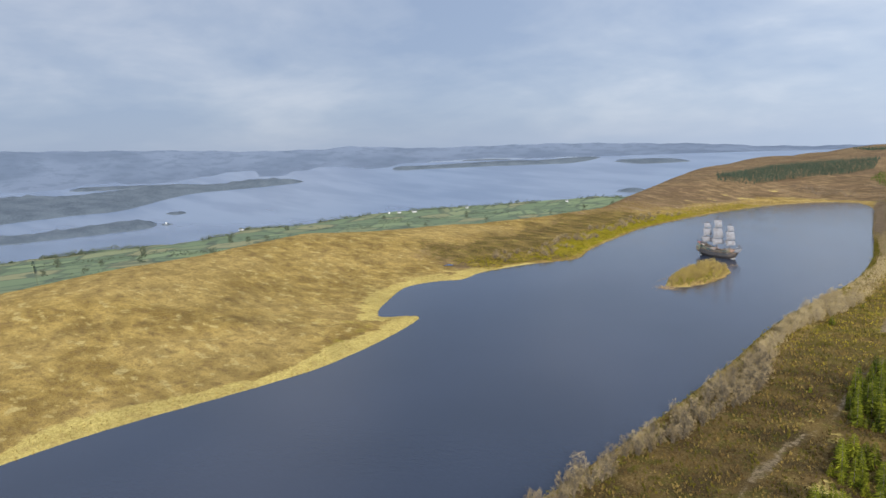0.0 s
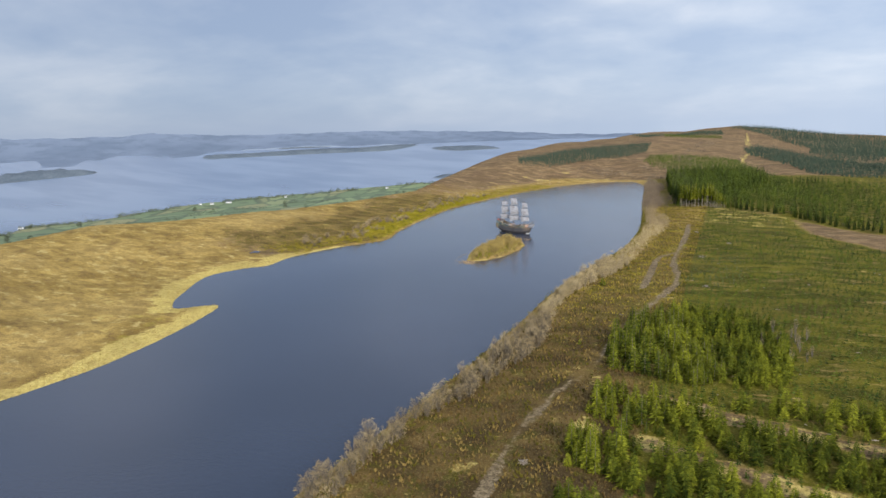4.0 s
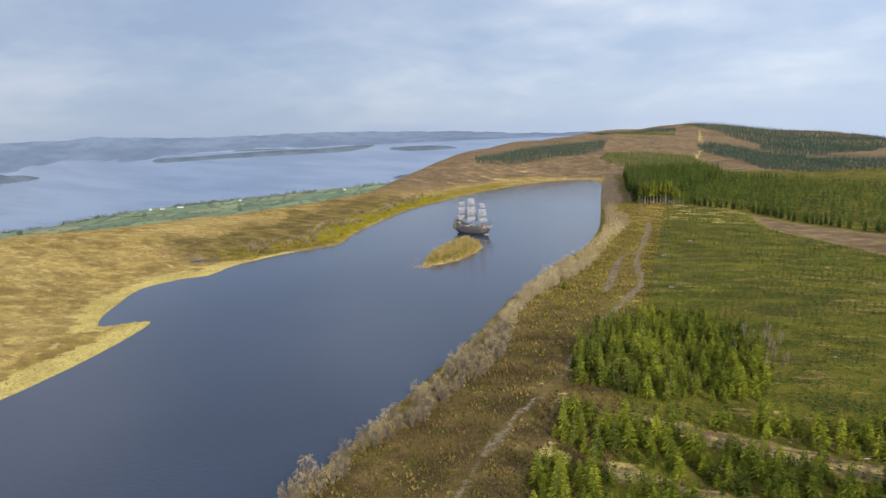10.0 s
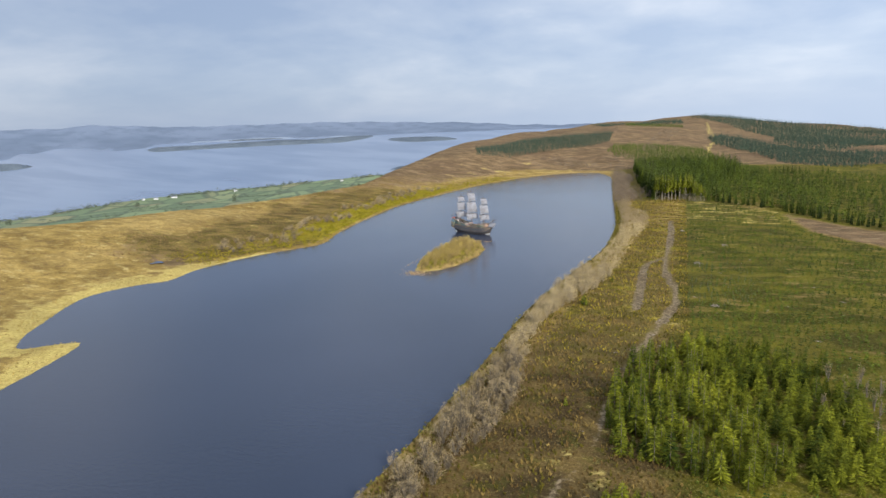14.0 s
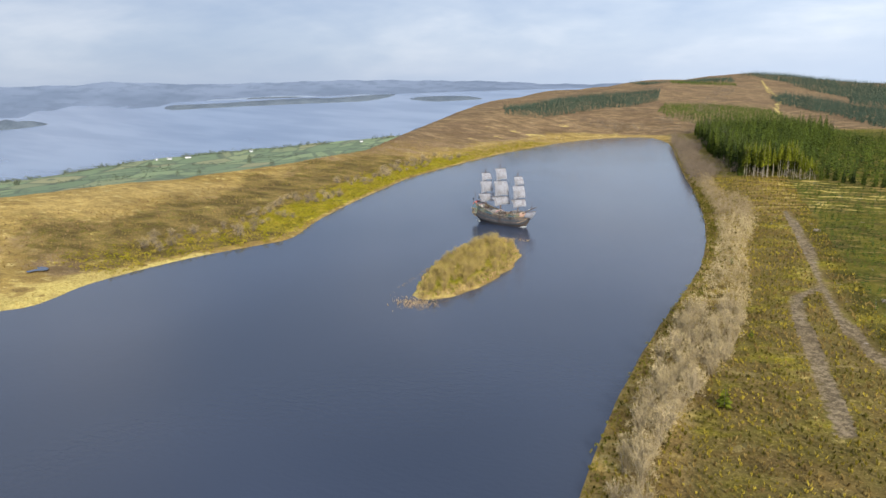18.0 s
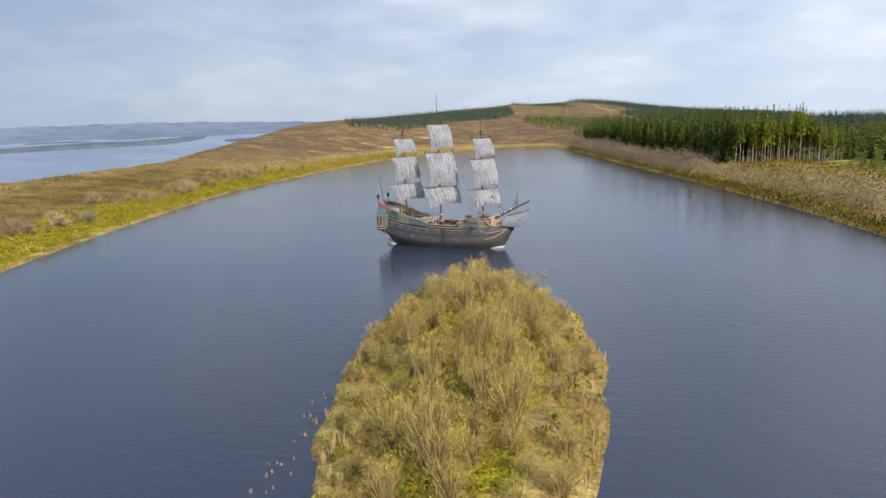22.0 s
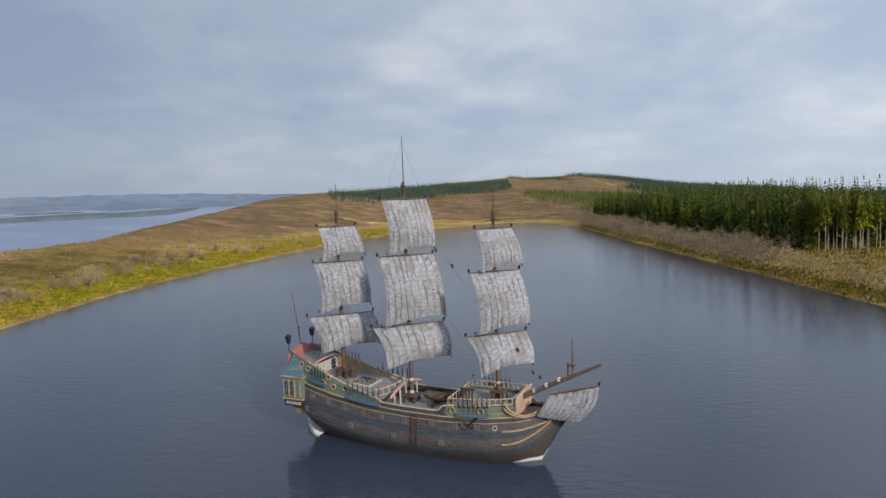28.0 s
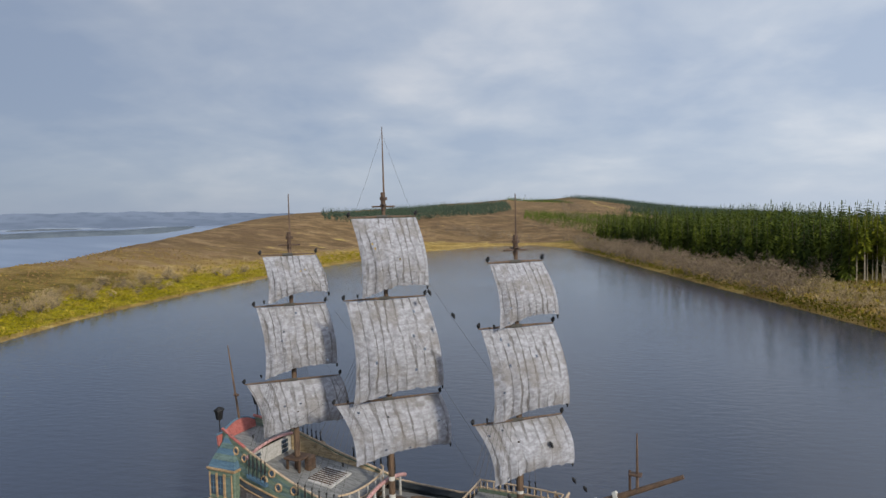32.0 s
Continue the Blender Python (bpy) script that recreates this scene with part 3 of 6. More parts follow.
def far_island(name, label, points, rise, seed, step=22.0):
    """A wooded island or spit of the lough: an uneven canopy over a closed outline."""
    loop = curve_round(points, 5)
    lo, hi = loop.min(0), loop.max(0)
    ax, ay = np.arange(lo[0] - step, hi[0] + 2 * step, step), np.arange(lo[1] - step, hi[1] + 2 * step, step)
    IX, IY = np.meshgrid(ax, ay)
    d = -signed(IX, IY, loop)
    rough = 0.65 + 0.35 * wobble(IX, IY, 60, seed) + np.random.RandomState(seed).uniform(-0.25, 0.25, IX.shape)
    h = np.where(d > 0, 2 + rise * np.clip(rough, 0.15, 1.2) * smoothstep(d, 0, 45), -6)
    co = np.stack([IX, IY, far_sheet(np.hypot(IX - HUB[0], IY - HUB[1])) + h], -1).reshape(-1, 3)
    i = (np.arange(len(ay) - 1)[:, None] * len(ax) + np.arange(len(ax) - 1)[None]).ravel()
    keep = (d.ravel()[i] > -step * 1.5)
    f = np.stack([i, i + 1, i + len(ax) + 1, i + len(ax)], -1)[keep]
    isle_ = thing(name, label, "island", None, "islands of the lough")
    part("canopy", arrays_mesh("canopy", co, f, M_HAZY_WOOD, True), None, isle_)
    mid_p = loop.mean(0)
    rim_ = []
    for q in loop:
        outer = q + (q - mid_p) / np.linalg.norm(q - mid_p) * 4
        z0 = float(far_sheet(math.hypot(q[0] - HUB[0], q[1] - HUB[1])))
        rim_ += [(*q, z0 + 2.2), (*outer, z0 + 0.4)]
    n_ = len(loop)
    part("shore_rim", arrays_mesh("shore_rim", rim_, [(2 * k, 2 * k + 1, (2 * k + 3) % (2 * n_), (2 * k + 2) % (2 * n_)) for k in range(n_)], M_FAR_RIM, True), None, isle_)


far_island("wooded_island", "long low wooded island in the wide lough", [(-2720, 240), (-2540, 290), (-2510, 450), (-2470, 700), (-2480, 800), (-2560, 850), (-2640, 840), (-2690, 680), (-2670, 420)], 16, 1)
far_island("wooded_island", "tiny wooded islet in the wide lough", [(-2740, 995), (-2690, 1000), (-2680, 1050), (-2725, 1060)], 10, 2, 10)
far_island("wooded_island", "tiny wooded islet in the wide lough", [(-2500, 850), (-2475, 860), (-2480, 880), (-2510, 880)], 10, 3, 8)
far_island("wooded_peninsula", "long wooded peninsula reaching into the lough", [(-3700, -200), (-3040, 200), (-3000, 500), (-2985, 720), (-2960, 890), (-3110, 1280), (-3045, 1560), (-2935, 1880), (-2990, 1935), (-3130, 1850),
           (-3215, 1600), (-3370, 1330), (-3420, 1080), (-3420, 900), (-3600, 500)], 20, 4, 30)
far_island("wooded_island", "low wooded island behind the peninsula", [(-3560, 900), (-3450, 1130), (-3330, 1290), (-3290, 1420), (-3350, 1440), (-3480, 1250), (-3620, 980)], 8, 8, 24)
far_island("wooded_island", "small wooded island off the headland", [(-1240, 2535), (-1110, 2560), (-1165, 2640), (-1235, 2610)], 16, 5, 16)


def ringed(rows):
    return [tuple(polar(a, r)[:2]) for a, r in rows]


far_island("wooded_spit", "thin dark wooded spit far across the lough", ringed([(44.5, 4040), (42, 4050), (39, 4055), (35, 4065), (31, 4065), (29, 4075), (27, 4170), (26.6, 4240), (29, 4235), (32, 4190), (34, 4215), (38, 4190), (41, 4160), (44.5, 4150)]), 9, 6, 24)
far_island("wooded_island", "low wooded island far across the lough", ringed([(25.1, 4083), (23.2, 3995), (20.5, 4000), (19.1, 4025), (20.9, 4120), (24.1, 4130)]), 9, 7, 22)
far_island("wooded_island", "thin low wooded island in the far inlet", ringed([(38.5, 4262), (36, 4268), (34.2, 4265), (36, 4285), (38, 4285)]), 7, 9, 14)

# ---- plants ----
M_SPRUCE = leafy("dark spruce needles", (0.009, 0.019, 0.006), (0.125, 0.150, 0.016), scale=0.06, skew=1.6)
M_PINE = leafy("bright young conifer needles", (0.016, 0.029, 0.004), (0.250, 0.250, 0.016), scale=0.05, skew=1.6)
M_SAPLING = leafy("sapling needles", (0.010, 0.024, 0.007), (0.120, 0.150, 0.014), scale=0.04, skew=1.3)
# mild aerial haze over the hill woods, mixed into the needle colour
M_HAZY_SPRUCE = leafy("distant spruce needles with haze tint", (0.026, 0.042, 0.030), (0.062, 0.086, 0.056), scale=0.03)
# for grey scrub, and darker for the belt in the wood's shade
M_DIM_TWIG = leafy("dim bare twigs of grey and shaded scrub", (0.085, 0.062, 0.042), (0.255, 0.195, 0.132), 0.85, 0.25)
M_BARK = grainy("grey conifer bark", (0.07, 0.056, 0.042), (0.20, 0.165, 0.125), 2.0, 0.9, 0.4, 0.02, (4, 4, 0.6))
# sunlit and shaded bark: two colours for the same kind of stem
M_SUNLIT_BARK = grainy("spruce bark coloured as sunlit", (0.15, 0.12, 0.085), (0.40, 0.34, 0.25), 2.0, 0.9, 0.4, 0.02, (4, 4, 0.6))
M_SHADED_BARK = grainy("spruce bark coloured as shaded", (0.045, 0.036, 0.028), (0.12, 0.10, 0.08), 2.0, 0.9, 0.4, 0.02, (4, 4, 0.6))
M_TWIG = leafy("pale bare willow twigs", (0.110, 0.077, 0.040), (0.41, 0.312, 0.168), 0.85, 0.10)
# the same willow twigs, brightened to stand in for sun on them
M_TWIG_SUNLIT = leafy("willow twigs coloured as sunlit", (0.185, 0.136, 0.064), (0.53, 0.412, 0.216), 0.85, 0.10)
M_SHORE_GREEN = leafy("green shore bramble", (0.046, 0.050, 0.006), (0.230, 0.190, 0.022), 0.8, 0.15)
M_YOUNG = leafy("light green young spruce needles", (0.028, 0.044, 0.008), (0.110, 0.135, 0.022), scale=0.05)
M_TWIG_GREEN = leafy("mossy willow twigs", (0.190, 0.134, 0.028), (0.58, 0.430, 0.120), 0.85, 0.15)
# stem colour brightened to match the sunlit twigs
M_SUNLIT_STEM = grainy("willow stems coloured as sunlit", (0.15, 0.112, 0.062), (0.38, 0.30, 0.18), 3.0, 0.9, 0.3, 0.01)
M_MOSSY_STEM = grainy("mossy ochre willow stems", (0.13, 0.088, 0.030), (0.36, 0.26, 0.10), 3.0, 0.9, 0.3, 0.01)
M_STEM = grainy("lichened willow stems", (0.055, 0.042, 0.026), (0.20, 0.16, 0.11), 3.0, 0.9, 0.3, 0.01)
M_GORSE = leafy("olive scrub leaves", (0.062, 0.056, 0.003), (0.32, 0.262, 0.010), 0.8, 0.12)
M_GRASS = leafy("dry straw grass", (0.17, 0.115, 0.032), (0.42, 0.305, 0.095), 0.85, 0.2)
M_BANK_GRASS = leafy("tawny bank grass", (0.095, 0.062, 0.018), (0.29, 0.20, 0.058), 0.85, 0.1)
M_GOLD_RUSH = leafy("golden olive rushes", (0.100, 0.078, 0.008), (0.40, 0.300, 0.040), 0.85, 0.10)
M_BANK = leafy("olive rushes and dead bracken", (0.045, 0.028, 0.011), (0.165, 0.105, 0.034), 0.9, 0.08)
M_HEATHER = leafy("brown heather clumps", (0.10, 0.062, 0.030), (0.25, 0.16, 0.065), 0.9, 0.05)
M_OLIVE = leafy("olive rush tussocks", (0.036, 0.032, 0.006), (0.150, 0.120, 0.016), 0.85, 0.10)
M_REED = leafy("orange dead reeds", (0.27, 0.165, 0.07), (0.52, 0.37, 0.17), 0.8, 0.4)


def kites(root, tip, width, rs, sag=0.0):
    """A narrow leaf-shaped quad from each root to each tip."""
    root, tip = np.asarray(root, float), np.asarray(tip, float)
    d = tip - root
    side = np.cross(d, rs.normal(size=d.shape))
    side /= np.linalg.norm(side, axis=1, keepdims=True) + 1e-9
    w = np.asarray(width).reshape(-1, 1)
    mid = root + d * 0.55
    mid[:, 2] -= sag * np.linalg.norm(d, axis=1)
    co = np.stack([root, mid + side * w, tip, mid - side * w], 1).reshape(-1, 3)
    return co, np.arange(len(co)).reshape(-1, 4)


def pole(pts, radii, sides=5):
    """A tapered stem as quads."""
    pts = np.array(pts, float)
    a = np.arange(sides) * 6.2832 / sides
    ring = np.stack([np.cos(a), np.sin(a), 0 * a], -1)
    co = np.concatenate([p + ring * r for p, r in zip(pts, radii)])
    f = []
    for k in range(len(pts) - 1):
        for j in range(sides):
            f.append((k * sides + j, k * sides + (j + 1) % sides, (k + 1) * sides + (j + 1) % sides, (k + 1) * sides + j))
    return co, np.array(f)


def join(parts):
    co, fs, n = [], [], 0
    for c, f in parts:
        co.append(c)
        fs.append(f + n)
        n += len(c)
    return np.concatenate(co), np.concatenate(fs)


def conifer(h, rad, whorls, per, seed, bare=0.08, droop=0.30, up=0.0, wide=1.0, taper=0.8):
    """Stem and crown of one conifer, one metre being one unit: whorls of drooping sprays."""
    rs = np.random.RandomState(seed)
    roots, tips, widths = [], [], []
    for k in range(whorls):
        u = (k + 0.3 * rs.rand()) / whorls
        z = h * (bare + (1 - bare) * u)
        L = rad * (1 - u) ** taper * (0.75 + 0.25 * min(1, u * 6 + 0.4)) + 0.06 * rad
        turn = rs.uniform(0, 6.28)
        for j in range(per):
            a = turn + 6.2832 * (j + rs.uniform(-0.3, 0.3)) / per
            l = L * rs.uniform(0.72, 1.15)
            roots.append((0, 0, z))
            tips.append((math.cos(a) * l, math.sin(a) * l, z + l * (up - droop * rs.uniform(0.6, 1.3))))
            widths.append(l * rs.uniform(0.22, 0.34) * wide)
    roots.append((0, 0, h * 0.93))
    tips.append((0, 0, h * 1.02))
    widths.append(rad * 0.06)
    stem = pole([(0, 0, -0.3), (0, 0, h * 0.5), (0, 0, h * 0.97)], [h * 0.006 + 0.03, h * 0.0045 + 0.015, 0.01])
    return stem, kites(roots, tips, widths, rs, -0.06)


def willow(h, spread, stems, twigs, wide, seed, low=0.25, loose=False, up=0.75, tuft_size=1.0):
    """A leafless shrub: stems that lean out and fork, under a haze of fine twigs."""
    rs = np.random.RandomState(seed)
    st, roots, tips = [], [], []
    for k in range(stems):
        a, out = rs.uniform(0, 6.28), spread * rs.uniform(0.25, 0.8)
        hh = h * rs.uniform(0.6, 0.9)
        p = [np.array((0.25 * math.cos(a), 0.25 * math.sin(a), -0.2)), np.array((out * 0.45 * math.cos(a), out * 0.45 * math.sin(a), hh * 0.5)), np.array((out * math.cos(a + 0.2), out * math.sin(a + 0.2), hh))]
        st.append(pole(p, [0.075, 0.05, 0.02], 4))
        for f in range(2):
            a2, b = a + rs.uniform(-1, 1), p[1]
            e = b + np.array((math.cos(a2) * spread * 0.35, math.sin(a2) * spread * 0.35, hh * rs.uniform(0.25, 0.42)))
            st.append(pole([b, (b + e) / 2, e], [0.04, 0.03, 0.012], 3))
    clumps, per = twigs
    end, inner = [], []
    for k in range(clumps):
        a, e = 2.4 * k + rs.uniform(-0.4, 0.4), math.asin(rs.uniform(0.0, 1.0))
        rr = rs.uniform(0.1, 0.9) ** 0.6 * 0.85 if loose else rs.uniform(0.50, 0.80)
        c = np.array((math.cos(a) * math.cos(e) * spread * rr, math.sin(a) * math.cos(e) * spread * rr, h * (low + (0.92 - low) * math.sin(e) * (0.35 + 0.65 * rr / 0.8))))
        size = spread * tuft_size * (rs.uniform(0.42, 0.68) if loose else rs.uniform(0.30, 0.46))
        d = rs.normal(size=(per, 3)) + np.array((math.cos(a) * 0.7, math.sin(a) * 0.7, up))
        d /= np.linalg.norm(d, axis=1, keepdims=True)
        l = rs.uniform(0.55, 1.05, (per, 1)) * size
        inner.append(c + d * l * rs.uniform(0.1, 0.55, (per, 1)) + rs.normal(0, 0.05 * size, (per, 3)))
        end.append(c + d * l + np.array((0, 0, 0.15)) * l)
        st.append(pole([(0.15 * math.cos(a), 0.15 * math.sin(a), h * 0.12), c * 0.6, c], [0.05, 0.035, 0.012], 3))
    inner, end = np.concatenate(inner), np.concatenate(end)
    return join(st), kites(inner, end, rs.uniform(0.6, 1.3, len(end)) * wide, rs)


def spread_out(n, rs, inside, lo, hi, gap):
    """Random places in a region, at least gap apart."""
    cells, out = {}, []
    pts = rs.uniform(lo, hi, (n, 2))
    ok = inside(pts[:, 0], pts[:, 1])
    for x, y in pts[ok]:
        k = (int(x // gap), int(y // gap))
        if any((x - q[0]) ** 2 + (y - q[1]) ** 2 < gap * gap for i in (-1, 0, 1) for j in (-1, 0, 1) for q in cells.get((k[0] + i, k[1] + j), ())):
            continue
        cells.setdefault(k, []).append((x, y))
        out.append((x, y))
    return np.array(out).reshape(-1, 2)


def scattered(variants, xy, sizes, rs, sink=0.0, z=None):
    """Many copies of variants laid on the ground as one pair of arrays."""
    zs = height(xy[:, 0], xy[:, 1]) if z is None else z
    pick, turn = rs.randint(0, len(variants), len(xy)), rs.uniform(0, 6.28, len(xy))
    parts, tints = [], []
    for v, (c, f) in enumerate(variants):
        m = pick == v
        if not m.any():
            continue
        ca, sa = np.cos(turn[m]), np.sin(turn[m])
        k = sizes[m]
        px = (c[None, :, 0] * ca[:, None] - c[None, :, 1] * sa[:, None]) * k[:, None] + xy[m, 0][:, None]
        py = (c[None, :, 0] * sa[:, None] + c[None, :, 1] * ca[:, None]) * k[:, None] + xy[m, 1][:, None]
        pz = c[None, :, 2] * k[:, None] + zs[m][:, None] - sink
        co = np.stack([px, py, pz], -1).reshape(-1, 3)
        fs = (f[None] + (np.arange(m.sum()) * len(c))[:, None, None]).reshape(-1, f.shape[1])
        parts.append((co, fs))
        tints.append(np.repeat(rs.uniform(0.01, 1.0, m.sum()), len(c)))
    return (*join(parts), np.concatenate(tints))


def stuff(name, label, category, arrays, material):
    co, faces, *tint = arrays
    return tagged(new(name, arrays_mesh(name, co, faces, material, False, *tint)), label, category, kind="stuff")


def plant_things(name, label, category, group, variants, places, sizes, rs, mats, names, tints=None):
    """Single plants, each an object with its parts; alike ones share meshes."""
    protos = []
    for k, pieces in enumerate(variants):
        protos.append([arrays_mesh(nm, *p, m) for nm, p, m in zip(names, pieces, mats)])
    zs = height(places[:, 0], places[:, 1])
    for (x, y), k, z in zip(places, sizes, zs):
        m = pose(x, y, z - 0.03, 0, 0, rs.uniform(0, 360)) @ Matrix.Diagonal((k, k, k * rs.uniform(0.92, 1.1), 1))
        ob = thing(name, label, category, m, group)
        for nm, me in zip(names, protos[rs.randint(len(protos))]):
            part(nm, me, None, ob)


def split_near(xy, n, score):
    order = np.argsort(score)
    return xy[order[:n]], xy[order[n:]]


# the tall spruce wood
rs = np.random.RandomState(11)
tall = [conifer(22, 3.0, 19, 7, k, bare=0.12, droop=0.45, wide=0.8) for k in range(4)]
edge_trees = [conifer(22, 2.2, 30, 8, 20 + k, bare=0.30 + 0.08 * k, droop=0.5, wide=0.6) for k in range(4)]
full_trees = [conifer(22, 3.1, 38, 9, 30 + k, bare=0.03, droop=0.50, wide=0.55) for k in range(4)]
short = [conifer(9, 1.6, 8, 5, 40 + k, bare=0.06, wide=0.9) for k in range(3)]
far_tree = [conifer(11, 2.5, 6, 5, 60 + k, bare=0.05, droop=0.5) for k in range(3)]


def forest_in(x, y):
    return signed(x, y, np.array(FOREST, float)) < 0


wood = spread_out(26000, rs, forest_in, (60, -90), (520, 400), 3.3)
depth_in = -signed(wood[:, 0], wood[:, 1], np.array(FOREST, float))
front = (depth_in < 6.5) & (wood[:, 0] < 235) & (wood[:, 1] < 330)
fringe_trees = spread_out(9000, rs, lambda x, y: (signed(x, y, np.array(FOREST, float)) < 1.5) & (signed(x, y, np.array(FOREST, float)) > -7) & (x > 92) & (x < 127) & (y < 152), (90, 120), (135, 155), 2.0)
front &= ~((wood[:, 1] < 152) & (wood[:, 0] > 93) & (wood[:, 0] < 127))
inner_edge = np.concatenate([wood[front], fringe_trees])
rest_m = ~front & ~((depth_in < 6.5) & (wood[:, 1] < 152) & (wood[:, 0] > 93) & (wood[:, 0] < 127))
rest = wood[rest_m]
high = 0.85 - 0.40 * smoothstep(rest[:, 0] - 0.2 * (rest[:, 1] - 131), 115, 125) - 0.15 * smoothstep(rest[:, 0], 160, 260)
jit = rs.uniform(0.78, 1.10, len(rest))
tallm = high > 0.55
for nm, lab, m in (("spruce_wood", "dense dark spruce plantation on the moor's edge", tallm), ("young_spruce_wood", "lower, lighter green conifer plantation", ~tallm)):
    vs = tall if nm == "spruce_wood" else short
    k = high[m] * jit[m] * (1 if nm == "spruce_wood" else 22 / 9 * 1.05)
    stuff(nm, lab, "forest", scattered([v[1] for v in vs], rest[m], k, rs), M_SPRUCE)
    if nm == "spruce_wood":
        outer = rest[m][depth_in[rest_m][m] < 16]
        # stems coloured darker for the shade inside the wood
        stuff("spruce_stems", "bare stems inside the spruce wood, coloured as shaded", "tree trunks", scattered([v[0] for v in vs], outer, np.full(len(outer), 0.82), rs), M_SHADED_BARK)
k_edge = 0.87 - 0.40 * smoothstep(inner_edge[:, 0], 116, 127) - 0.15 * smoothstep(inner_edge[:, 0], 160, 260)
k_edge = k_edge * np.where(inner_edge[:, 0] < 93, rs.uniform(0.78, 1.06, len(k_edge)), rs.uniform(0.80, 1.02, len(k_edge)))
south = (inner_edge[:, 1] < 152) & (inner_edge[:, 0] > 93) & (inner_edge[:, 0] < 127)
# sun on the south edge is put into brighter bark and needles
for m, vs, lab in ((south, edge_trees, "tall bare-stemmed spruce at the wood's edge, coloured as sunlit"), (~south, full_trees, "tall dark spruce clothed to the ground at the wood's edge")):
    plant_things("spruce_tree", lab, "tree", "trees at the wood's edge", vs, inner_edge[m], k_edge[m], rs, (M_SUNLIT_BARK, M_PINE) if vs is edge_trees else (M_SHADED_BARK, M_SPRUCE), ("trunk", "crown"))

# woods on the hill and west of the lake's head
WOODS = [([(-156, 500), (-134, 436), (-98, 446), (-60, 508), (-15, 578), (8, 640), (0, 780), (-70, 740), (-128, 670)], 0.56, 3.0),
         ([(148, 775), (172, 838), (218, 721), (276, 568), (300, 420), (278, 395), (240, 410), (214, 434), (202, 536), (172, 650), (155, 700)], 0.75, 3.5),
         ([(124, 1420), (245, 1470), (340, 1440), (440, 1420), (560, 1300), (500, 1086), (420, 854), (300, 600), (268, 650), (240, 745), (258, 880), (215, 1081), (176, 1268)], 0.75, 4.9),
         ([(275, 509), (307, 545), (380, 545), (500, 520), (480, 420), (370, 440), (308, 400), (287, 440)], 0.7, 3.8),
         ([(520, 1050), (700, 1180), (950, 1150), (1050, 900), (800, 820), (620, 850)], 0.75, 6.5),
         ([(-110, 1330), (104, 1330), (112, 1180), (-60, 1200)], 0.7, 4.8)]
YOUNG = [([(-4, 1080), (110, 1100), (110, 1010), (6, 960)], 0.5, 4.2), ([(20, 600), (18, 530), (34, 494), (58, 470), (66, 410), (120, 405), (190, 345), (160, 470), (146, 560), (136, 612), (74, 650)], 0.5, 2.8)]
for poly, k, gap in WOODS + YOUNG:
    p = np.array(poly, float)
    lo, hi = p.min(0), p.max(0)
    n = int((hi - lo).prod() / gap / gap * 2.2)
    xy = spread_out(n, rs, lambda x, y: signed(x, y, p) < 0, lo, hi, gap)
    stuff("conifer_wood", "dark conifer plantation on the heather slope" if k > 0.5 else "light green young conifer plantation on the slope", "forest", scattered([v[1] for v in far_tree], xy, k * rs.uniform(0.8, 1.15, len(xy)), rs), M_HAZY_SPRUCE if k > 0.5 else M_YOUNG)

# mid-height pines beside the track
pines = [conifer(5.0 + 0.4 * k, 1.9 - 0.1 * k, 15, 11, 80 + k, bare=0.05, droop=0.08, wide=0.30, taper=0.6) for k in range(5)]


def block(x, y):
    strip = gap_line(x, y) > 4.2 + 1.2 * wobble(x, y, 25, 61)
    return (signed(x, y, np.array(BLOCK_A, float)) < 0) | ((signed(x, y, np.array(BLOCK_B, float)) < 0) & strip)


xy = spread_out(14000, rs, block, (94, -365), (262, -160), 1.65)
near_p, far_p = split_near(xy, 290, np.abs(xy[:, 0] - 104) + 0.35 * np.abs(xy[:, 1] + 225))
plant_things("young_pine", "bushy bright green young conifer beside the forest track", "tree", "young pines by the track", pines, near_p, rs.uniform(0.4, 1.3, len(near_p)), rs, (M_BARK, M_PINE), ("trunk", "crown"))
stuff("young_pine_stand", "thick stand of young green conifers with brown gaps", "young trees", scattered([v[1] for v in pines], far_p, rs.uniform(0.35, 1.25, len(far_p)), rs), M_PINE)

# pale leafless birches at the corner of the young stand
birch = [willow(7.5, 1.3, 3, (16, 22), 0.014, 160 + k, low=0.3, loose=True, up=1.6) for k in range(3)]
xy = spread_out(400, rs, lambda x, y: np.hypot((x - 146) / 1.0, (y + 198) / 2.2) < 7, (134, -220), (158, -176), 3.6)
plant_things("birch_tree", "slender leafless birch with pale stems among young conifers", "tree", "birches in the young stand", birch, xy, rs.uniform(0.5, 0.85, len(xy)), rs, (M_BARK, M_TWIG), ("trunk", "crown"))

# rows of saplings on the replanted ground
sap = [conifer(1.9, 0.62, 4, 5, 100 + k, bare=0.03, droop=0.0) for k in range(4)]
rows = []
for y in np.arange(-330, 118, 2.5):
    x = np.arange(114, 345, 2.3) + rs.uniform(0, 2.3)
    rows.append(np.stack([x + rs.normal(0, 0.35, len(x)), y + 0.12 * (x - 114) + 3 * np.sin(x * 0.03) + rs.normal(0, 0.3, len(x))], -1))
xy = np.concatenate(rows)
ok = (signed(xy[:, 0], xy[:, 1], np.array(PALE, float)) > 1) & (signed(xy[:, 0], xy[:, 1], np.array(FOREST, float)) > 7) & ~block(xy[:, 0], xy[:, 1])
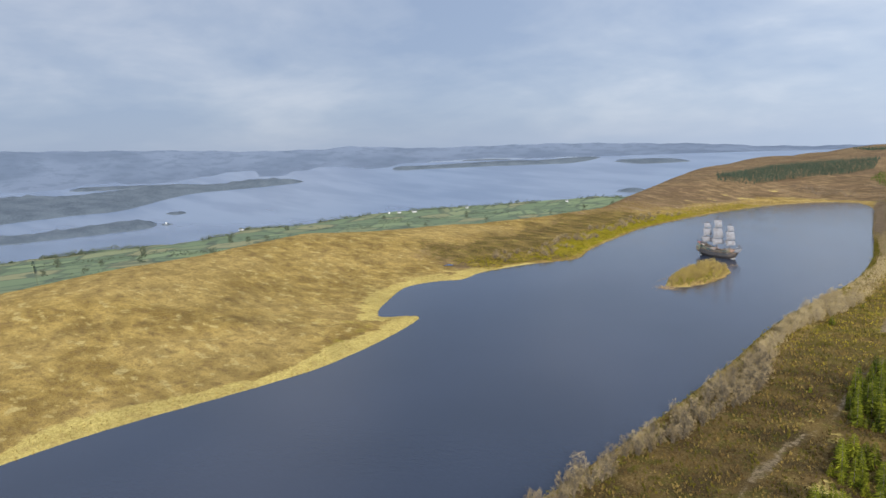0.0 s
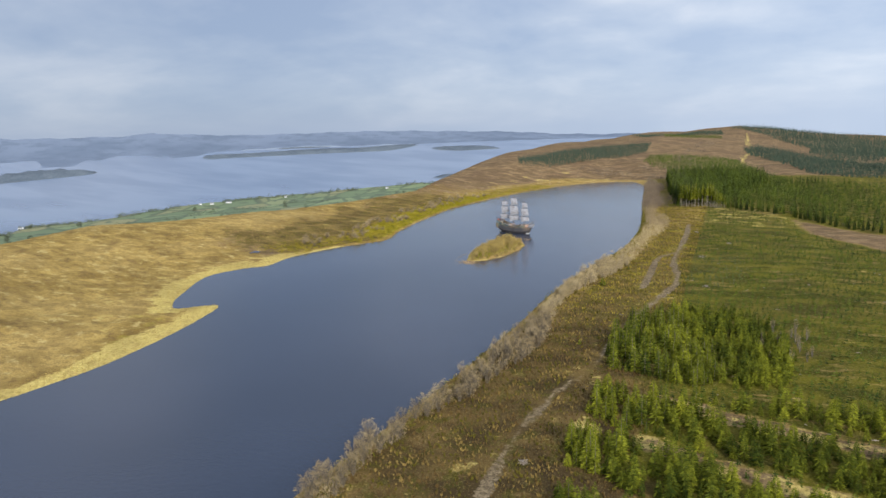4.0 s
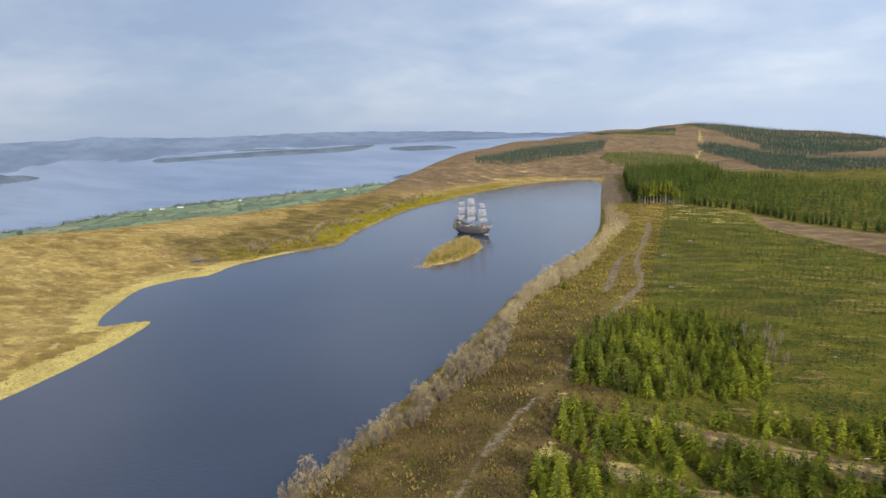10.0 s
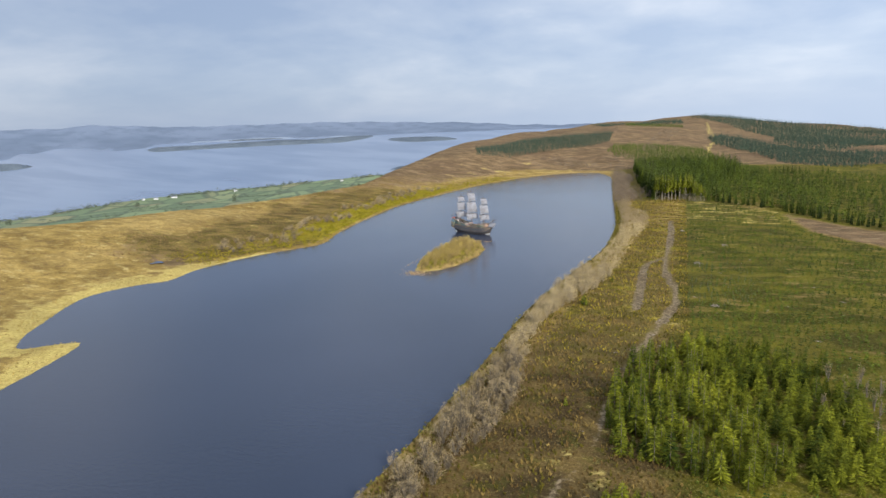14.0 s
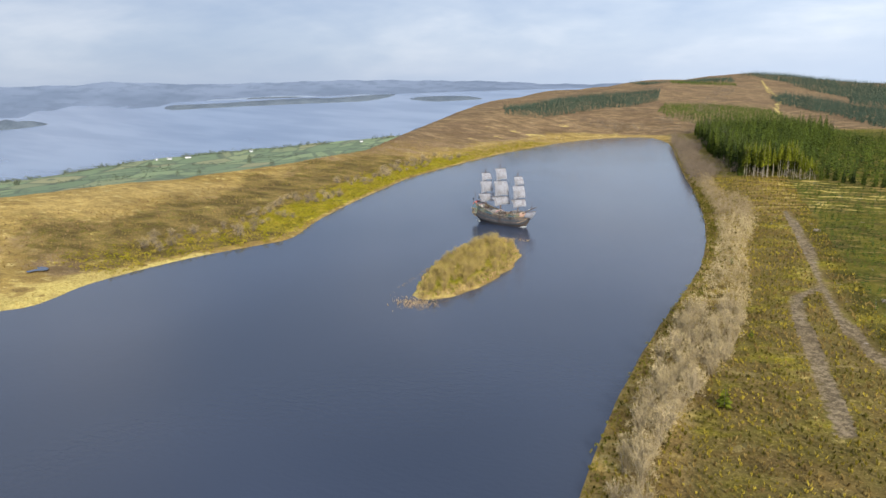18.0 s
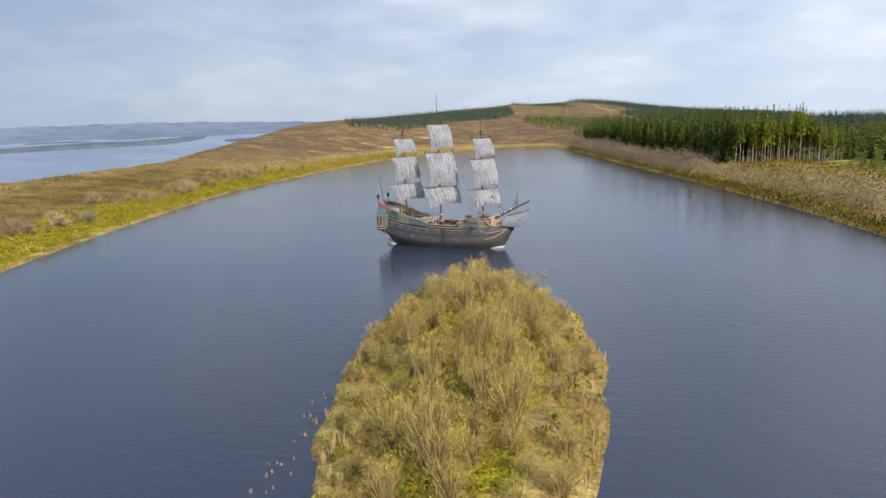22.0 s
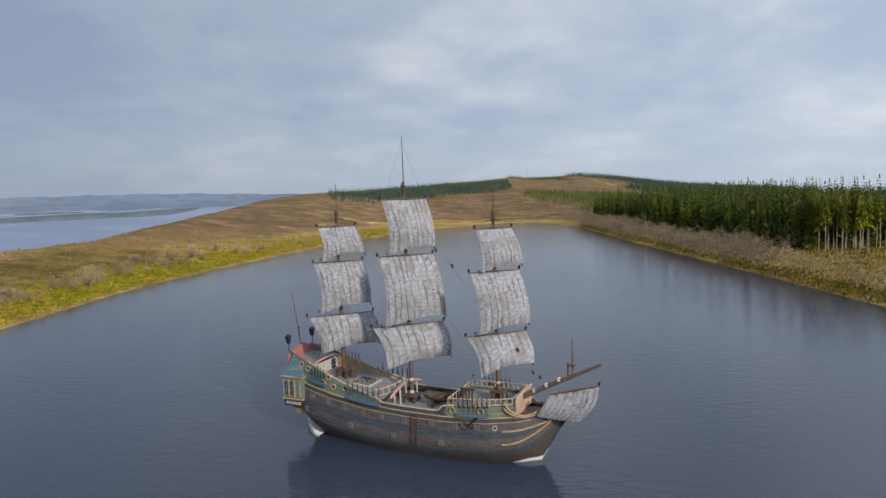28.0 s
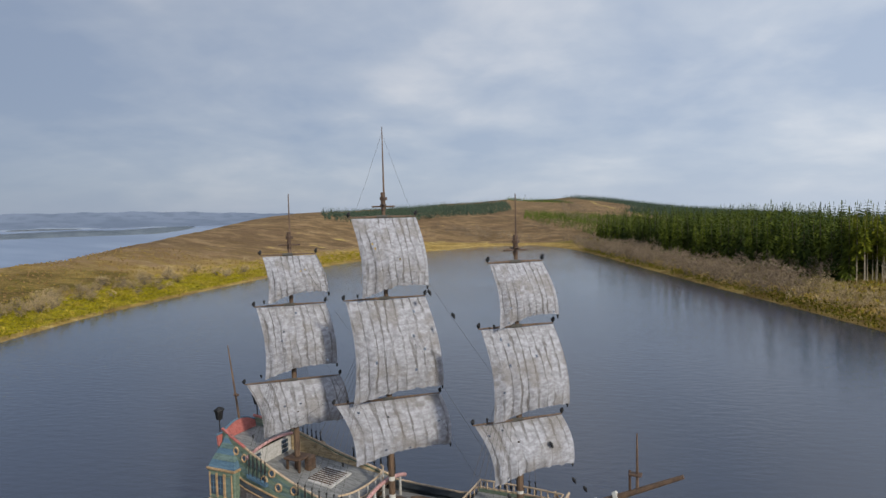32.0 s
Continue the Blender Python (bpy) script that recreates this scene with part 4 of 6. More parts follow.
ok &= (near_line(xy[:, 0], xy[:, 1], TRACK_A) > 3.5) & (rs.rand(len(xy)) < 0.86 - 0.25 * smoothstep(xy[:, 1], -20, 60) - 0.3 * smoothstep(xy[:, 0], 190, 280))
ok &= wobble(xy[:, 0] * 0.4, xy[:, 1] * 2.0, 45, 31) < 0.75
xy = xy[ok]
near_s, far_s = split_near(xy, 160, np.hypot(xy[:, 0] - 122, (xy[:, 1] + 95) * 0.5))
plant_things("spruce_sapling", "small green planted spruce sapling on rough ground", "sapling", "rows of saplings", sap, near_s, rs.uniform(0.7, 1.4, len(near_s)), rs, (M_BARK, M_SAPLING), ("stem", "needles"))
stuff("spruce_saplings", "long rows of small planted spruces on rough ground", "saplings", scattered([v[1] for v in sap], far_s, rs.uniform(0.6, 1.45, len(far_s)), rs), M_SAPLING)

# the belt of leafless willows on the east shore
belt = [willow(4.4 + 0.25 * k, 2.4, 2, (24, 12), 0.046, 200 + k, low=0.18, loose=k % 2 == 1, up=0.5, tuft_size=0.65) for k in range(5)]
fine_belt = [willow(4.6 + 0.3 * k, 2.4, 6, (44, 18), 0.024, 220 + k, low=0.18, loose=k % 2 == 1, up=0.5, tuft_size=0.6) for k in range(5)]


def east_belt(x, y):
    e = x - shore_east(y)
    w = 9 + 2.5 * band(y, -120, 90, 30) + 3 * np.sin(y * 0.05) + 6 * smoothstep(y, 90, 200)
    back = 3.4 * smoothstep(y, -300, -240) * (1 - smoothstep(y, 60, 130))
    return (e > 1.2 + back) & (e < w + back) & (y > -420) & (y < 395)


xy = spread_out(15000, rs, east_belt, (45, -420), (105, 395), 2.4)
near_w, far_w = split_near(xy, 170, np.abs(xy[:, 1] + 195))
# north of y -180 sunlight is painted into twig and stem colours
for lab, m, mat in (("leafless brown willow bush on the lake shore", near_w[:, 1] < -180, M_TWIG), ("leafless willow bush on the lake shore, coloured as sunlit", near_w[:, 1] >= -180, M_TWIG_SUNLIT)):
    plant_things("willow_bush", lab, "bush", "willows along the shore", fine_belt, near_w[m], rs.uniform(0.8, 1.35, m.sum()), rs, (M_STEM if mat is M_TWIG else M_SUNLIT_STEM, mat), ("stem", "crown"))
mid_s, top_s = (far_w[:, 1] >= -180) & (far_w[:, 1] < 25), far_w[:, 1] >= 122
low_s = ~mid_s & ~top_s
# sun mid-belt and shade below the spruce wood are put into colour
for lab, m, mat in (("belt of brown leafless willow scrub along the shore", low_s, M_TWIG), ("belt of leafless willow scrub along the shore, coloured as sunlit", mid_s, M_TWIG_SUNLIT), ("belt of leafless scrub below the spruce wood, coloured as shaded", top_s, M_DIM_TWIG)):
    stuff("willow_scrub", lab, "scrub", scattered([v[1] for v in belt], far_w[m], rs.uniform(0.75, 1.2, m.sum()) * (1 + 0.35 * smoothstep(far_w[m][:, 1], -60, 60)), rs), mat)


def head_scrub(x, y):
    e = signed(x, y, SHORE)
    return (e > 4) & (y > 140) & (wobble(x, y, 60, 51) > -0.1) & (((x > 40) & (x < 100) & (e < 30) & (y < 470)) | ((y > 420) & (x > -60) & (x < 95) & (y < 480 + 0.5 * x)) | ((np.abs(x - 62 - 0.06 * (y - 400)) < 13) & (y > 400) & (y < 900)))


xy = spread_out(7000, rs, head_scrub, (-60, 140), (120, 900), 4.5)
stuff("grey_scrub", "grey leafless scrub at the head of the lake", "scrub", scattered([v[1] for v in belt], xy, rs.uniform(0.8, 1.5, len(xy)), rs), M_DIM_TWIG)


# scattered bushes on the west bank
def west_bank(x, y):
    e = signed(x, y, SHORE)
    return (x < 0) & (e > 12) & (e < 36) & (y > -75) & (y < 370) & (wobble(x, y, 40, 41) > -0.2)


squat = [willow(2.9 + 0.3 * k, 2.5, 5, (44, 18), 0.026, 240 + k, low=0.15, loose=k % 2 == 1, up=0.4, tuft_size=0.6) for k in range(4)]
xy = spread_out(2600, rs, west_bank, (-150, -75), (-40, 370), 3.8)
xy, more = split_near(xy, 110, np.abs(xy[:, 1] - 40))
stuff("bank_bushes", "rounded grey willow bushes along the west bank", "scrub", scattered([v[1] for v in belt], more, rs.uniform(0.45, 0.85, len(more)), rs), M_TWIG)
plant_things("willow_bush", "rounded grey willow bush on the grassy west bank", "bush", "bushes on the west bank", squat, xy, rs.uniform(0.6, 1.35, len(xy)), rs, (M_STEM, M_TWIG), ("stem", "crown"))
gorse = [willow(1.5, 1.4, 2, (6, 10), 0.13, 300 + k, 0.1) for k in range(3)]
xy = spread_out(26000, rs, lambda x, y: (x < 0) & (np.abs(signed(x, y, SHORE) - 19) < 18.4) & (y > -100) & (y < 330) & (wobble(x, y, 30, 43) > -0.9), (-150, -100), (-30, 330), 1.55)
gold = wobble(xy[:, 0], xy[:, 1], 16, 47) + rs.normal(0, 0.5, len(xy)) > 0.1
away = 1 - 0.45 * smoothstep(signed(xy[:, 0], xy[:, 1], SHORE), 18, 34)
for lab, m, mat in (("low olive scrub and rushes on the west bank", ~gold, M_GORSE), ("golden rushes and dead bracken on the west bank", gold, M_GOLD_RUSH)):
    stuff("bank_scrub", lab, "scrub", scattered([v[1] for v in gorse], xy[m], (rs.uniform(0.4, 1.25, len(xy)) * away)[m], rs), mat)

xy = spread_out(16000, rs, lambda x, y: (x > 0) & (np.abs(signed(x, y, SHORE) - 3.0) < 2.7) & (y > -340) & (y < 330), (45, -340), (90, 330), 1.5)
stuff("shore_scrub", "green rushes and bramble along the east waterline", "scrub", scattered([v[1] for v in gorse], xy, rs.uniform(0.4, 1.0, len(xy)) * (1 + 0.4 * smoothstep(xy[:, 1], -60, 40)), rs), M_SHORE_GREEN)

# the island's thicket
isle = [willow(4.4 + 0.2 * k, 2.7, 9, (54, 20), 0.012, 400 + k, low=0.2, loose=k % 2 == 0, up=0.6, tuft_size=0.48) for k in range(5)]
xy = spread_out(1500, rs, lambda x, y: (signed(x, y, ISLAND) < -0.8), (-8, -92), (22, -15), 2.6)
lean = np.clip(-signed(xy[:, 0], xy[:, 1], ISLAND) / 5.5, 0.6, 1.0)
plant_things("willow_bush", "leafless mossy willow bush on the lake island", "bush", "willows on the island", isle, xy, lean * rs.uniform(0.68, 1.30, len(xy)), rs, (M_MOSSY_STEM, M_TWIG_GREEN), ("stem", "crown"))
xy = spread_out(1500, rs, lambda x, y: (signed(x, y, ISLAND) < -0.4), (-8, -92), (22, -15), 1.6)
stuff("island_undergrowth", "green undergrowth beneath the island's willows", "undergrowth", scattered([v[1] for v in gorse], xy, rs.uniform(0.45, 1.0, len(xy)), rs), leafy("island ivy and moss", (0.085, 0.095, 0.007), (0.26, 0.245, 0.018), 0.8, 0.3))


def tuft(h, n, seed, wide=0.03, lean=1.0):
    rs2 = np.random.RandomState(seed)
    a = rs2.uniform(0, 6.28, n)
    root = np.stack([0.12 * np.cos(a), 0.12 * np.sin(a), 0 * a - 0.05], -1)
    l = rs2.uniform(0.2, 0.55, n) * h * lean
    tip = np.stack([l * np.cos(a), l * np.sin(a), h * rs2.uniform(0.6, 1.0, n)], -1)
    return kites(root, tip, np.full(n, wide), rs2)


reed = [tuft(1.7, 20, 500 + k, 0.024, 0.45) for k in range(3)]
rim = spread_out(5000, rs, lambda x, y: (np.abs(signed(x, y, ISLAND) + 0.6) < 1.0) & (rs.rand(len(x)) < 0.3 + 0.7 * smoothstep(x + 0.2 * (y + 50), 0, 12)), (-10, -95), (24, -12), 0.6)
tail = np.stack([rs.normal(3.0, 2.8, 380), rs.normal(-93.0, 2.2, 380)], -1)
tail = tail[signed(tail[:, 0], tail[:, 1], ISLAND) > 0.5]
tip_r = np.stack([rs.uniform(2, 15, 110), rs.normal(-17.4, 1.0, 110)], -1)
side = np.stack([rs.normal(-6.8, 0.8, 34), rs.normal(-72, 7, 34)], -1)
xy = np.concatenate([rim, tail, side, tip_r])
stuff("reed_bed", "orange dead reeds standing in shallow water round the island", "reeds", scattered(reed, xy, np.concatenate([rs.uniform(0.45, 1.05, len(rim)), rs.uniform(0.16, 0.42, len(xy) - len(rim))]), rs, z=np.maximum(height(xy[:, 0], xy[:, 1]), -0.1)), M_REED)

# tussocks of grass, rush and bracken on the east bank and the west shore
tus = [tuft(0.9, 7, 600 + k, 0.13) for k in range(4)]


def bank_in(x, y):
    e = x - shore_east(y)
    return (e > 0.3) & (x < 114) & (y < 140) & (near_line(x, y, TRACK_A) > 1.8) & (near_line(x, y, TRACK_B) > 1.8)


xy = spread_out(75000, rs, bank_in, (48, -340), (116, 140), 0.8)
brown = wobble(xy[:, 0], xy[:, 1], 18, 71) + rs.normal(0, 0.45, len(xy)) > -0.5
olive = brown & (wobble(xy[:, 0], xy[:, 1], 11, 73) + rs.normal(0, 0.4, len(xy)) > 0.1)
stuff("rush_tussocks", "olive green rush tussocks on the bank", "rushes", scattered(tus, xy[olive], rs.uniform(0.35, 1.15, olive.sum()), rs), M_OLIVE)
dry = ~brown
# northern rushes take the golden colour to stand in for sunlight there
lit = brown & ~olive & (xy[:, 1] + 12 * wobble(xy[:, 0], xy[:, 1], 30, 28) + rs.normal(0, 12, len(xy)) > -176)
stuff("golden_rushes", "golden olive rushes on the open bank, coloured as in sun", "rushes", scattered(tus, xy[lit], rs.uniform(0.3, 1.1, lit.sum()), rs), M_GOLD_RUSH)
brown &= ~olive & ~lit
stuff("bracken", "brown dead bracken and rushes on the bank", "bracken", scattered(tus, xy[brown], rs.uniform(0.3, 1.1, brown.sum()), rs), M_BANK)
stuff("grass_tussocks", "pale tussocks of dry moor grass", "grass", scattered(tus, xy[dry], rs.uniform(0.5, 1.2, dry.sum()), rs), M_BANK_GRASS)
xy = spread_out(30000, rs, lambda x, y: (x < 0) & (signed(x, y, SHORE) > 0.3) & (signed(x, y, SHORE) < np.where(y > -90, 1.3, 9)), (-130, -380), (-30, 400), 1.1)
for lab, m, mat in (("pale straw grass along the lake's west shore", xy[:, 1] < -80, M_GRASS), ("tawny rushes on the grassy west waterline", xy[:, 1] >= -80, M_BANK_GRASS)):
    stuff("shore_grass", lab, "grass", scattered(tus, xy[m], rs.uniform(0.35, 0.8, m.sum()), rs), mat)

# low heather and grass clumps over the west moor
heather = [tuft(0.55, 7, 640 + k, 0.22) for k in range(4)]
xy = spread_out(24000, rs, lambda x, y: (x < 0) & (signed(x, y, SHORE) > 24) & (signed(x, y, SHORE) < 95) & (wobble(x, y, 26, 91) > -0.6), (-200, -110), (-60, 260), 1.7)
tone = wobble(xy[:, 0], xy[:, 1], 34, 93) + rs.normal(0, 0.5, len(xy)) > 0
stuff("heather", "low clumps of brown heather on the west moor", "heather", scattered(heather, xy[tone], rs.uniform(0.4, 1.3, tone.sum()), rs), M_HEATHER)
stuff("moor_grass", "tawny clumps of moor grass on the west slope", "grass", scattered(heather, xy[~tone], rs.uniform(0.5, 1.2, (~tone).sum()), rs), M_BANK_GRASS)

# tree belts and hedges on the lowland by the lough
clump = [willow(9, 5.5, 2, (4, 7), 1.2, 700 + k, 0.1) for k in range(3)]
pts = []
for k in range(0, len(line) - 1):
    for j in range(14):
        inward = np.array([HUB[0] - line[k, 0], HUB[1] - line[k, 1]]) / math.hypot(HUB[0] - line[k, 0], HUB[1] - line[k, 1])
        u = rs.rand()
        q = line[k] * (1 - u) + line[k + 1] * u
        if wobble(q[0], q[1], 260, 81) > -0.25:
            pts.append(q + inward * rs.uniform(6, 70))
for k in range(52):
    a = line[rs.randint(10, len(line) - 6)] + rs.normal(0, 30, 2)
    inward = np.array([HUB[0] - a[0], HUB[1] - a[1]])
    inward /= np.linalg.norm(inward)
    d = inward if k % 2 else np.array([-inward[1], inward[0]])
    a = a + inward * rs.uniform(60, 600)
    for s_ in np.arange(0, rs.uniform(80, 220), 9):
        pts.append(a + d * s_ + rs.normal(0, 2, 2))
xy = np.array(pts)
zl = far_sheet(np.hypot(xy[:, 0] - HUB[0], xy[:, 1] - HUB[1])) + 3
stuff("hedgerows", "dark hedgerows and tree belts between the lowland fields", "hedges", scattered([v[1] for v in clump], xy, rs.uniform(0.7, 1.6, len(xy)), rs, z=zl), leafy("far hedge leaves", (0.05, 0.065, 0.045), (0.12, 0.13, 0.08), 0.9, 0.02))

# ---- the ship: x forward, y to port, z up from the waterline ----
SHIP = pose(-3.5, 7.9, 0, 0, 0, -19)
ship = thing("sailing_ship", "old three-masted wooden sailing ship with tattered grey sails, afloat", "ship", SHIP)


def timber(name, dark, light, rough=0.7, along=(1, 7, 7)):
    s = Mat(name, rough, 0, 0.35)
    v = s.objpos()
    a, b = s.noise(0.9, 4, 0.6, along, v), s.noise(5.0, 4, 0.6, along, v)
    c = s.mix(s.step(s.math("ADD", s.math("MULTIPLY", a, 0.55), s.math("MULTIPLY", b, 0.45)), 0.36, 0.64), dark, light)
    c = s.mix(s.math("MULTIPLY", s.step(s.noise(1.7, 5, 0.65, None, v), 0.55, 0.72), 0.45), c, tuple(x * 0.45 for x in dark))
    s.colour(c).bump(b, 0.35, 0.015)
    return s.m


M_HULL = timber("weathered brown hull planks", (0.038, 0.032, 0.032), (0.088, 0.075, 0.072))
M_LOW = timber("tarred lower hull planks", (0.030, 0.023, 0.020), (0.068, 0.052, 0.044))
M_WALE = timber("dark blue-grey painted wales", (0.022, 0.027, 0.033), (0.046, 0.056, 0.066))
M_SHUT = timber("greyed gunport wood", (0.062, 0.055, 0.053), (0.120, 0.108, 0.104))
M_WHITE = timber("white bottom paint", (0.50, 0.50, 0.47), (0.72, 0.72, 0.69))
M_GREEN = timber("faded green paint", (0.060, 0.088, 0.062), (0.135, 0.168, 0.120))
M_TEAL = timber("faded blue-green paint", (0.050, 0.082, 0.075), (0.112, 0.155, 0.140))
M_BLUE = timber("dull blue paint", (0.035, 0.070, 0.105), (0.080, 0.135, 0.180))
M_RED = timber("dull red paint", (0.22, 0.055, 0.045), (0.38, 0.13, 0.11))
M_PINK = timber("worn pinkish rail paint", (0.26, 0.13, 0.12), (0.42, 0.25, 0.23))
M_GOLD = timber("ochre gilt moulding", (0.18, 0.115, 0.055), (0.36, 0.245, 0.135), 0.55)
M_CREAM = timber("cream painted rail", (0.25, 0.18, 0.115), (0.44, 0.33, 0.22), 0.6)
M_OCHRE = timber("blotched ochre bulwark lining", (0.20, 0.14, 0.07), (0.42, 0.33, 0.20))
M_PLANK = timber("grey deck planks", (0.10, 0.097, 0.092), (0.21, 0.205, 0.195), 0.8)
M_SPAR = timber("brown spar timber", (0.050, 0.030, 0.019), (0.125, 0.078, 0.047), 0.65, (6, 6, 1))
M_DARK = timber("dark oiled wood", (0.035, 0.020, 0.012), (0.085, 0.050, 0.030))
M_PALE = timber("pale grey panelling", (0.25, 0.235, 0.215), (0.40, 0.38, 0.355))
M_IRON = grainy("black iron", (0.015, 0.015, 0.016), (0.045, 0.043, 0.042), 4, 0.5, 0.2, 0.005, metal=0.7)
M_ROPE = grainy("tarred rope", (0.035, 0.032, 0.028), (0.085, 0.078, 0.068), 20, 0.9, 0.3, 0.005)
M_BAND = grainy("rope lashing", (0.30, 0.29, 0.26), (0.46, 0.44, 0.40), 20, 0.9, 0.3, 0.005)
s = Mat("dark ship glass", 0.12, 0, 0.6)
M_GLASS = s.colour(s.mix(s.noise(3, 2), (0.02, 0.03, 0.045), (0.06, 0.085, 0.11))).m

# canvas with dark seams that wander down the cloth
s = Mat("weathered grey canvas", 0.9, 0, 0.15)
uv = s.t.nodes.new("ShaderNodeTexCoord").outputs["UV"]
blot, weave = s.noise(3.0, 5, 0.65, None, uv), s.noise(13.0, 6, 0.7, (1.0, 1.6, 1), uv)
split = s.t.nodes.new("ShaderNodeSeparateXYZ")
s.t.links.new(uv, split.inputs[0])
seam = s.math("SINE", s.math("ADD", s.math("MULTIPLY", split.outputs[0], 58.0), s.math("MULTIPLY", s.noise(2.2, 5, 0.65, (2.5, 0.9, 1), uv), 11.0)))
seam = s.math("MULTIPLY", s.step(seam, 0.60, 1.0), s.step(s.noise(2.5, 4, 0.65, None, uv), 0.34, 0.62))
c = s.mix(s.step(weave, 0.34, 0.68), (0.165, 0.160, 0.170), (0.300, 0.298, 0.318))
c = s.mix(s.math("MULTIPLY", seam, 0.85), c, (0.085, 0.076, 0.070))
c = s.mix(s.math("MULTIPLY", s.step(blot, 0.48, 0.64), 0.6), c, (0.135, 0.118, 0.104))
c = s.mix(s.math("MULTIPLY", s.step(s.noise(46, 2, 0.7, (2, 1, 1), uv), 0.64, 0.70), 0.7), c, (0.40, 0.40, 0.42))
s.colour(c).bump(s.math("ADD", s.math("MULTIPLY", seam, -0.5), s.math("MULTIPLY", weave, 0.3)), 0.7, 0.12)
M_SAIL = s.m

HX = [-14.3, -13, -11.9, -11, -8, -4, 0, 4, 8, 10.5, 12, 13.2, 14.2]
SHEER = [6.1, 5.8, 5.52, 5.3, 4.75, 4.2, 4.0, 3.95, 4.1, 4.3, 4.45, 4.55, 4.6]
BEAM = [2.1, 2.5, 2.74, 2.9, 3.25, 3.45, 3.5, 3.45, 3.1, 2.35, 1.5, 0.75, 0.10]
FOOT = [3.1, 1.9, -0.7, -1.2, -1.6, -1.9, -1.9, -1.9, -1.7, -1.3, -0.35, 1.5, 3.3]


def hull_at(x, f):
    """Half breadth and height on the hull's side at station x, f from keel (0) to sheer (1)."""
    top, foot, b = np.interp(x, HX, SHEER), np.interp(x, HX, FOOT), np.interp(x, HX, BEAM)
    full = math.sin(min(f * 1.55, 1.0) * math.pi / 2) ** (0.55 + 0.5 * abs(x) / 13 + 0.9 * float(smoothstep(-x, 9, 12.5)))
    return b * full * (1 - 0.10 * max(0, f - 0.6) / 0.4), foot + (top - foot) * f


def sheer(x, side=-1, out=0.0, lift=0.0):
    b, z = hull_at(x, 1.0)
    return Vector((x, side * (b + out), z + lift))


def sheet(rows, thick=0.0):
    """A grid of points as quads, with thickness along y if asked."""
    bm = bmesh.new()
    g = [[bm.verts.new(p) for p in r] for r in rows]
    for a, b in zip(g, g[1:]):
        for j in range(len(a) - 1):
            bm.faces.new((a[j], a[j + 1], b[j + 1], b[j]))
    if thick:
        bm.normal_update()
        bmesh.ops.solidify(bm, geom=bm.faces[:], thickness=thick)
    bmesh.ops.recalc_face_normals(bm, faces=bm.faces[:])
    return bm


def tube(pts, radii, sides=8, bm=None):
    bm = bm or bmesh.new()
    pts, rings = [Vector(p) for p in pts], []
    for k, p in enumerate(pts):
        d = (pts[min(k + 1, len(pts) - 1)] - pts[max(k - 1, 0)]).normalized()
        u = d.cross(Vector((0, 0, 1)) if abs(d.z) < 0.9 else Vector((1, 0, 0))).normalized()
        v = d.cross(u)
        r = radii[k] if isinstance(radii, (list, tuple)) else radii
        rings.append([bm.verts.new(p + (u * math.cos(a) + v * math.sin(a)) * r) for a in [6.2832 * (j + 0.5) / sides for j in range(sides)]])
    for a, b in zip(rings, rings[1:]):
        for j in range(sides):
            bm.faces.new((a[j], a[(j + 1) % sides], b[(j + 1) % sides], b[j]))
    bm.faces.new(rings[0][::-1])
    bm.faces.new(rings[-1])
    return bm


def box(c, size, turn=(0, 0, 0), bevel=0.02, taper=1.0, bm=None):
    bm2 = bmesh.new()
    bmesh.ops.create_cube(bm2, size=1)
    for v in bm2.verts:
        k = taper if v.co.z > 0 else 1.0
        v.co = Vector((v.co.x * size[0] * k, v.co.y * size[1] * k, v.co.z * size[2]))
    if bevel:
        bmesh.ops.bevel(bm2, geom=bm2.edges[:], offset=min(bevel, min(size) * 0.3), segments=1, affect="EDGES")
    bmesh.ops.transform(bm2, matrix=pose(*c, *turn), verts=bm2.verts)
    return bm2


def ring(c, r, t, normal, n=18, k=6):
    bm = bmesh.new()
    rot = Vector(normal).to_track_quat("Z", "Y").to_matrix()
    g = []
    for i in range(n):
        a = 6.2832 * i / n
        g.append([bm.verts.new(Vector(c) + rot @ Vector(((r + t * math.cos(b)) * math.cos(a), (r + t * math.cos(b)) * math.sin(a), t * math.sin(b)))) for b in [6.2832 * j / k for j in range(k)]])
    for i in range(n):
        for j in range(k):
            bm.faces.new((g[i][j], g[(i + 1) % n][j], g[(i + 1) % n][(j + 1) % k], g[i][(j + 1) % k]))
    return bm


# hull in belts, the wales standing proud
xs = np.linspace(-14.3, 14.2, 66)
BELTS = [("bottom_planking", 0.0, 0.33, M_WHITE, 0.0), ("lower_planking", 0.33, 0.44, M_LOW, 0.0), ("lower_wale", 0.44, 0.515, M_WALE, 0.05), ("hull_planking", 0.515, 0.70, M_HULL, 0.0),
         ("upper_wale", 0.70, 0.80, M_WALE, 0.05), ("topside_planking", 0.80, 0.94, M_HULL, 0.0), ("sheer_strake", 0.94, 1.0, M_WALE, 0.04)]
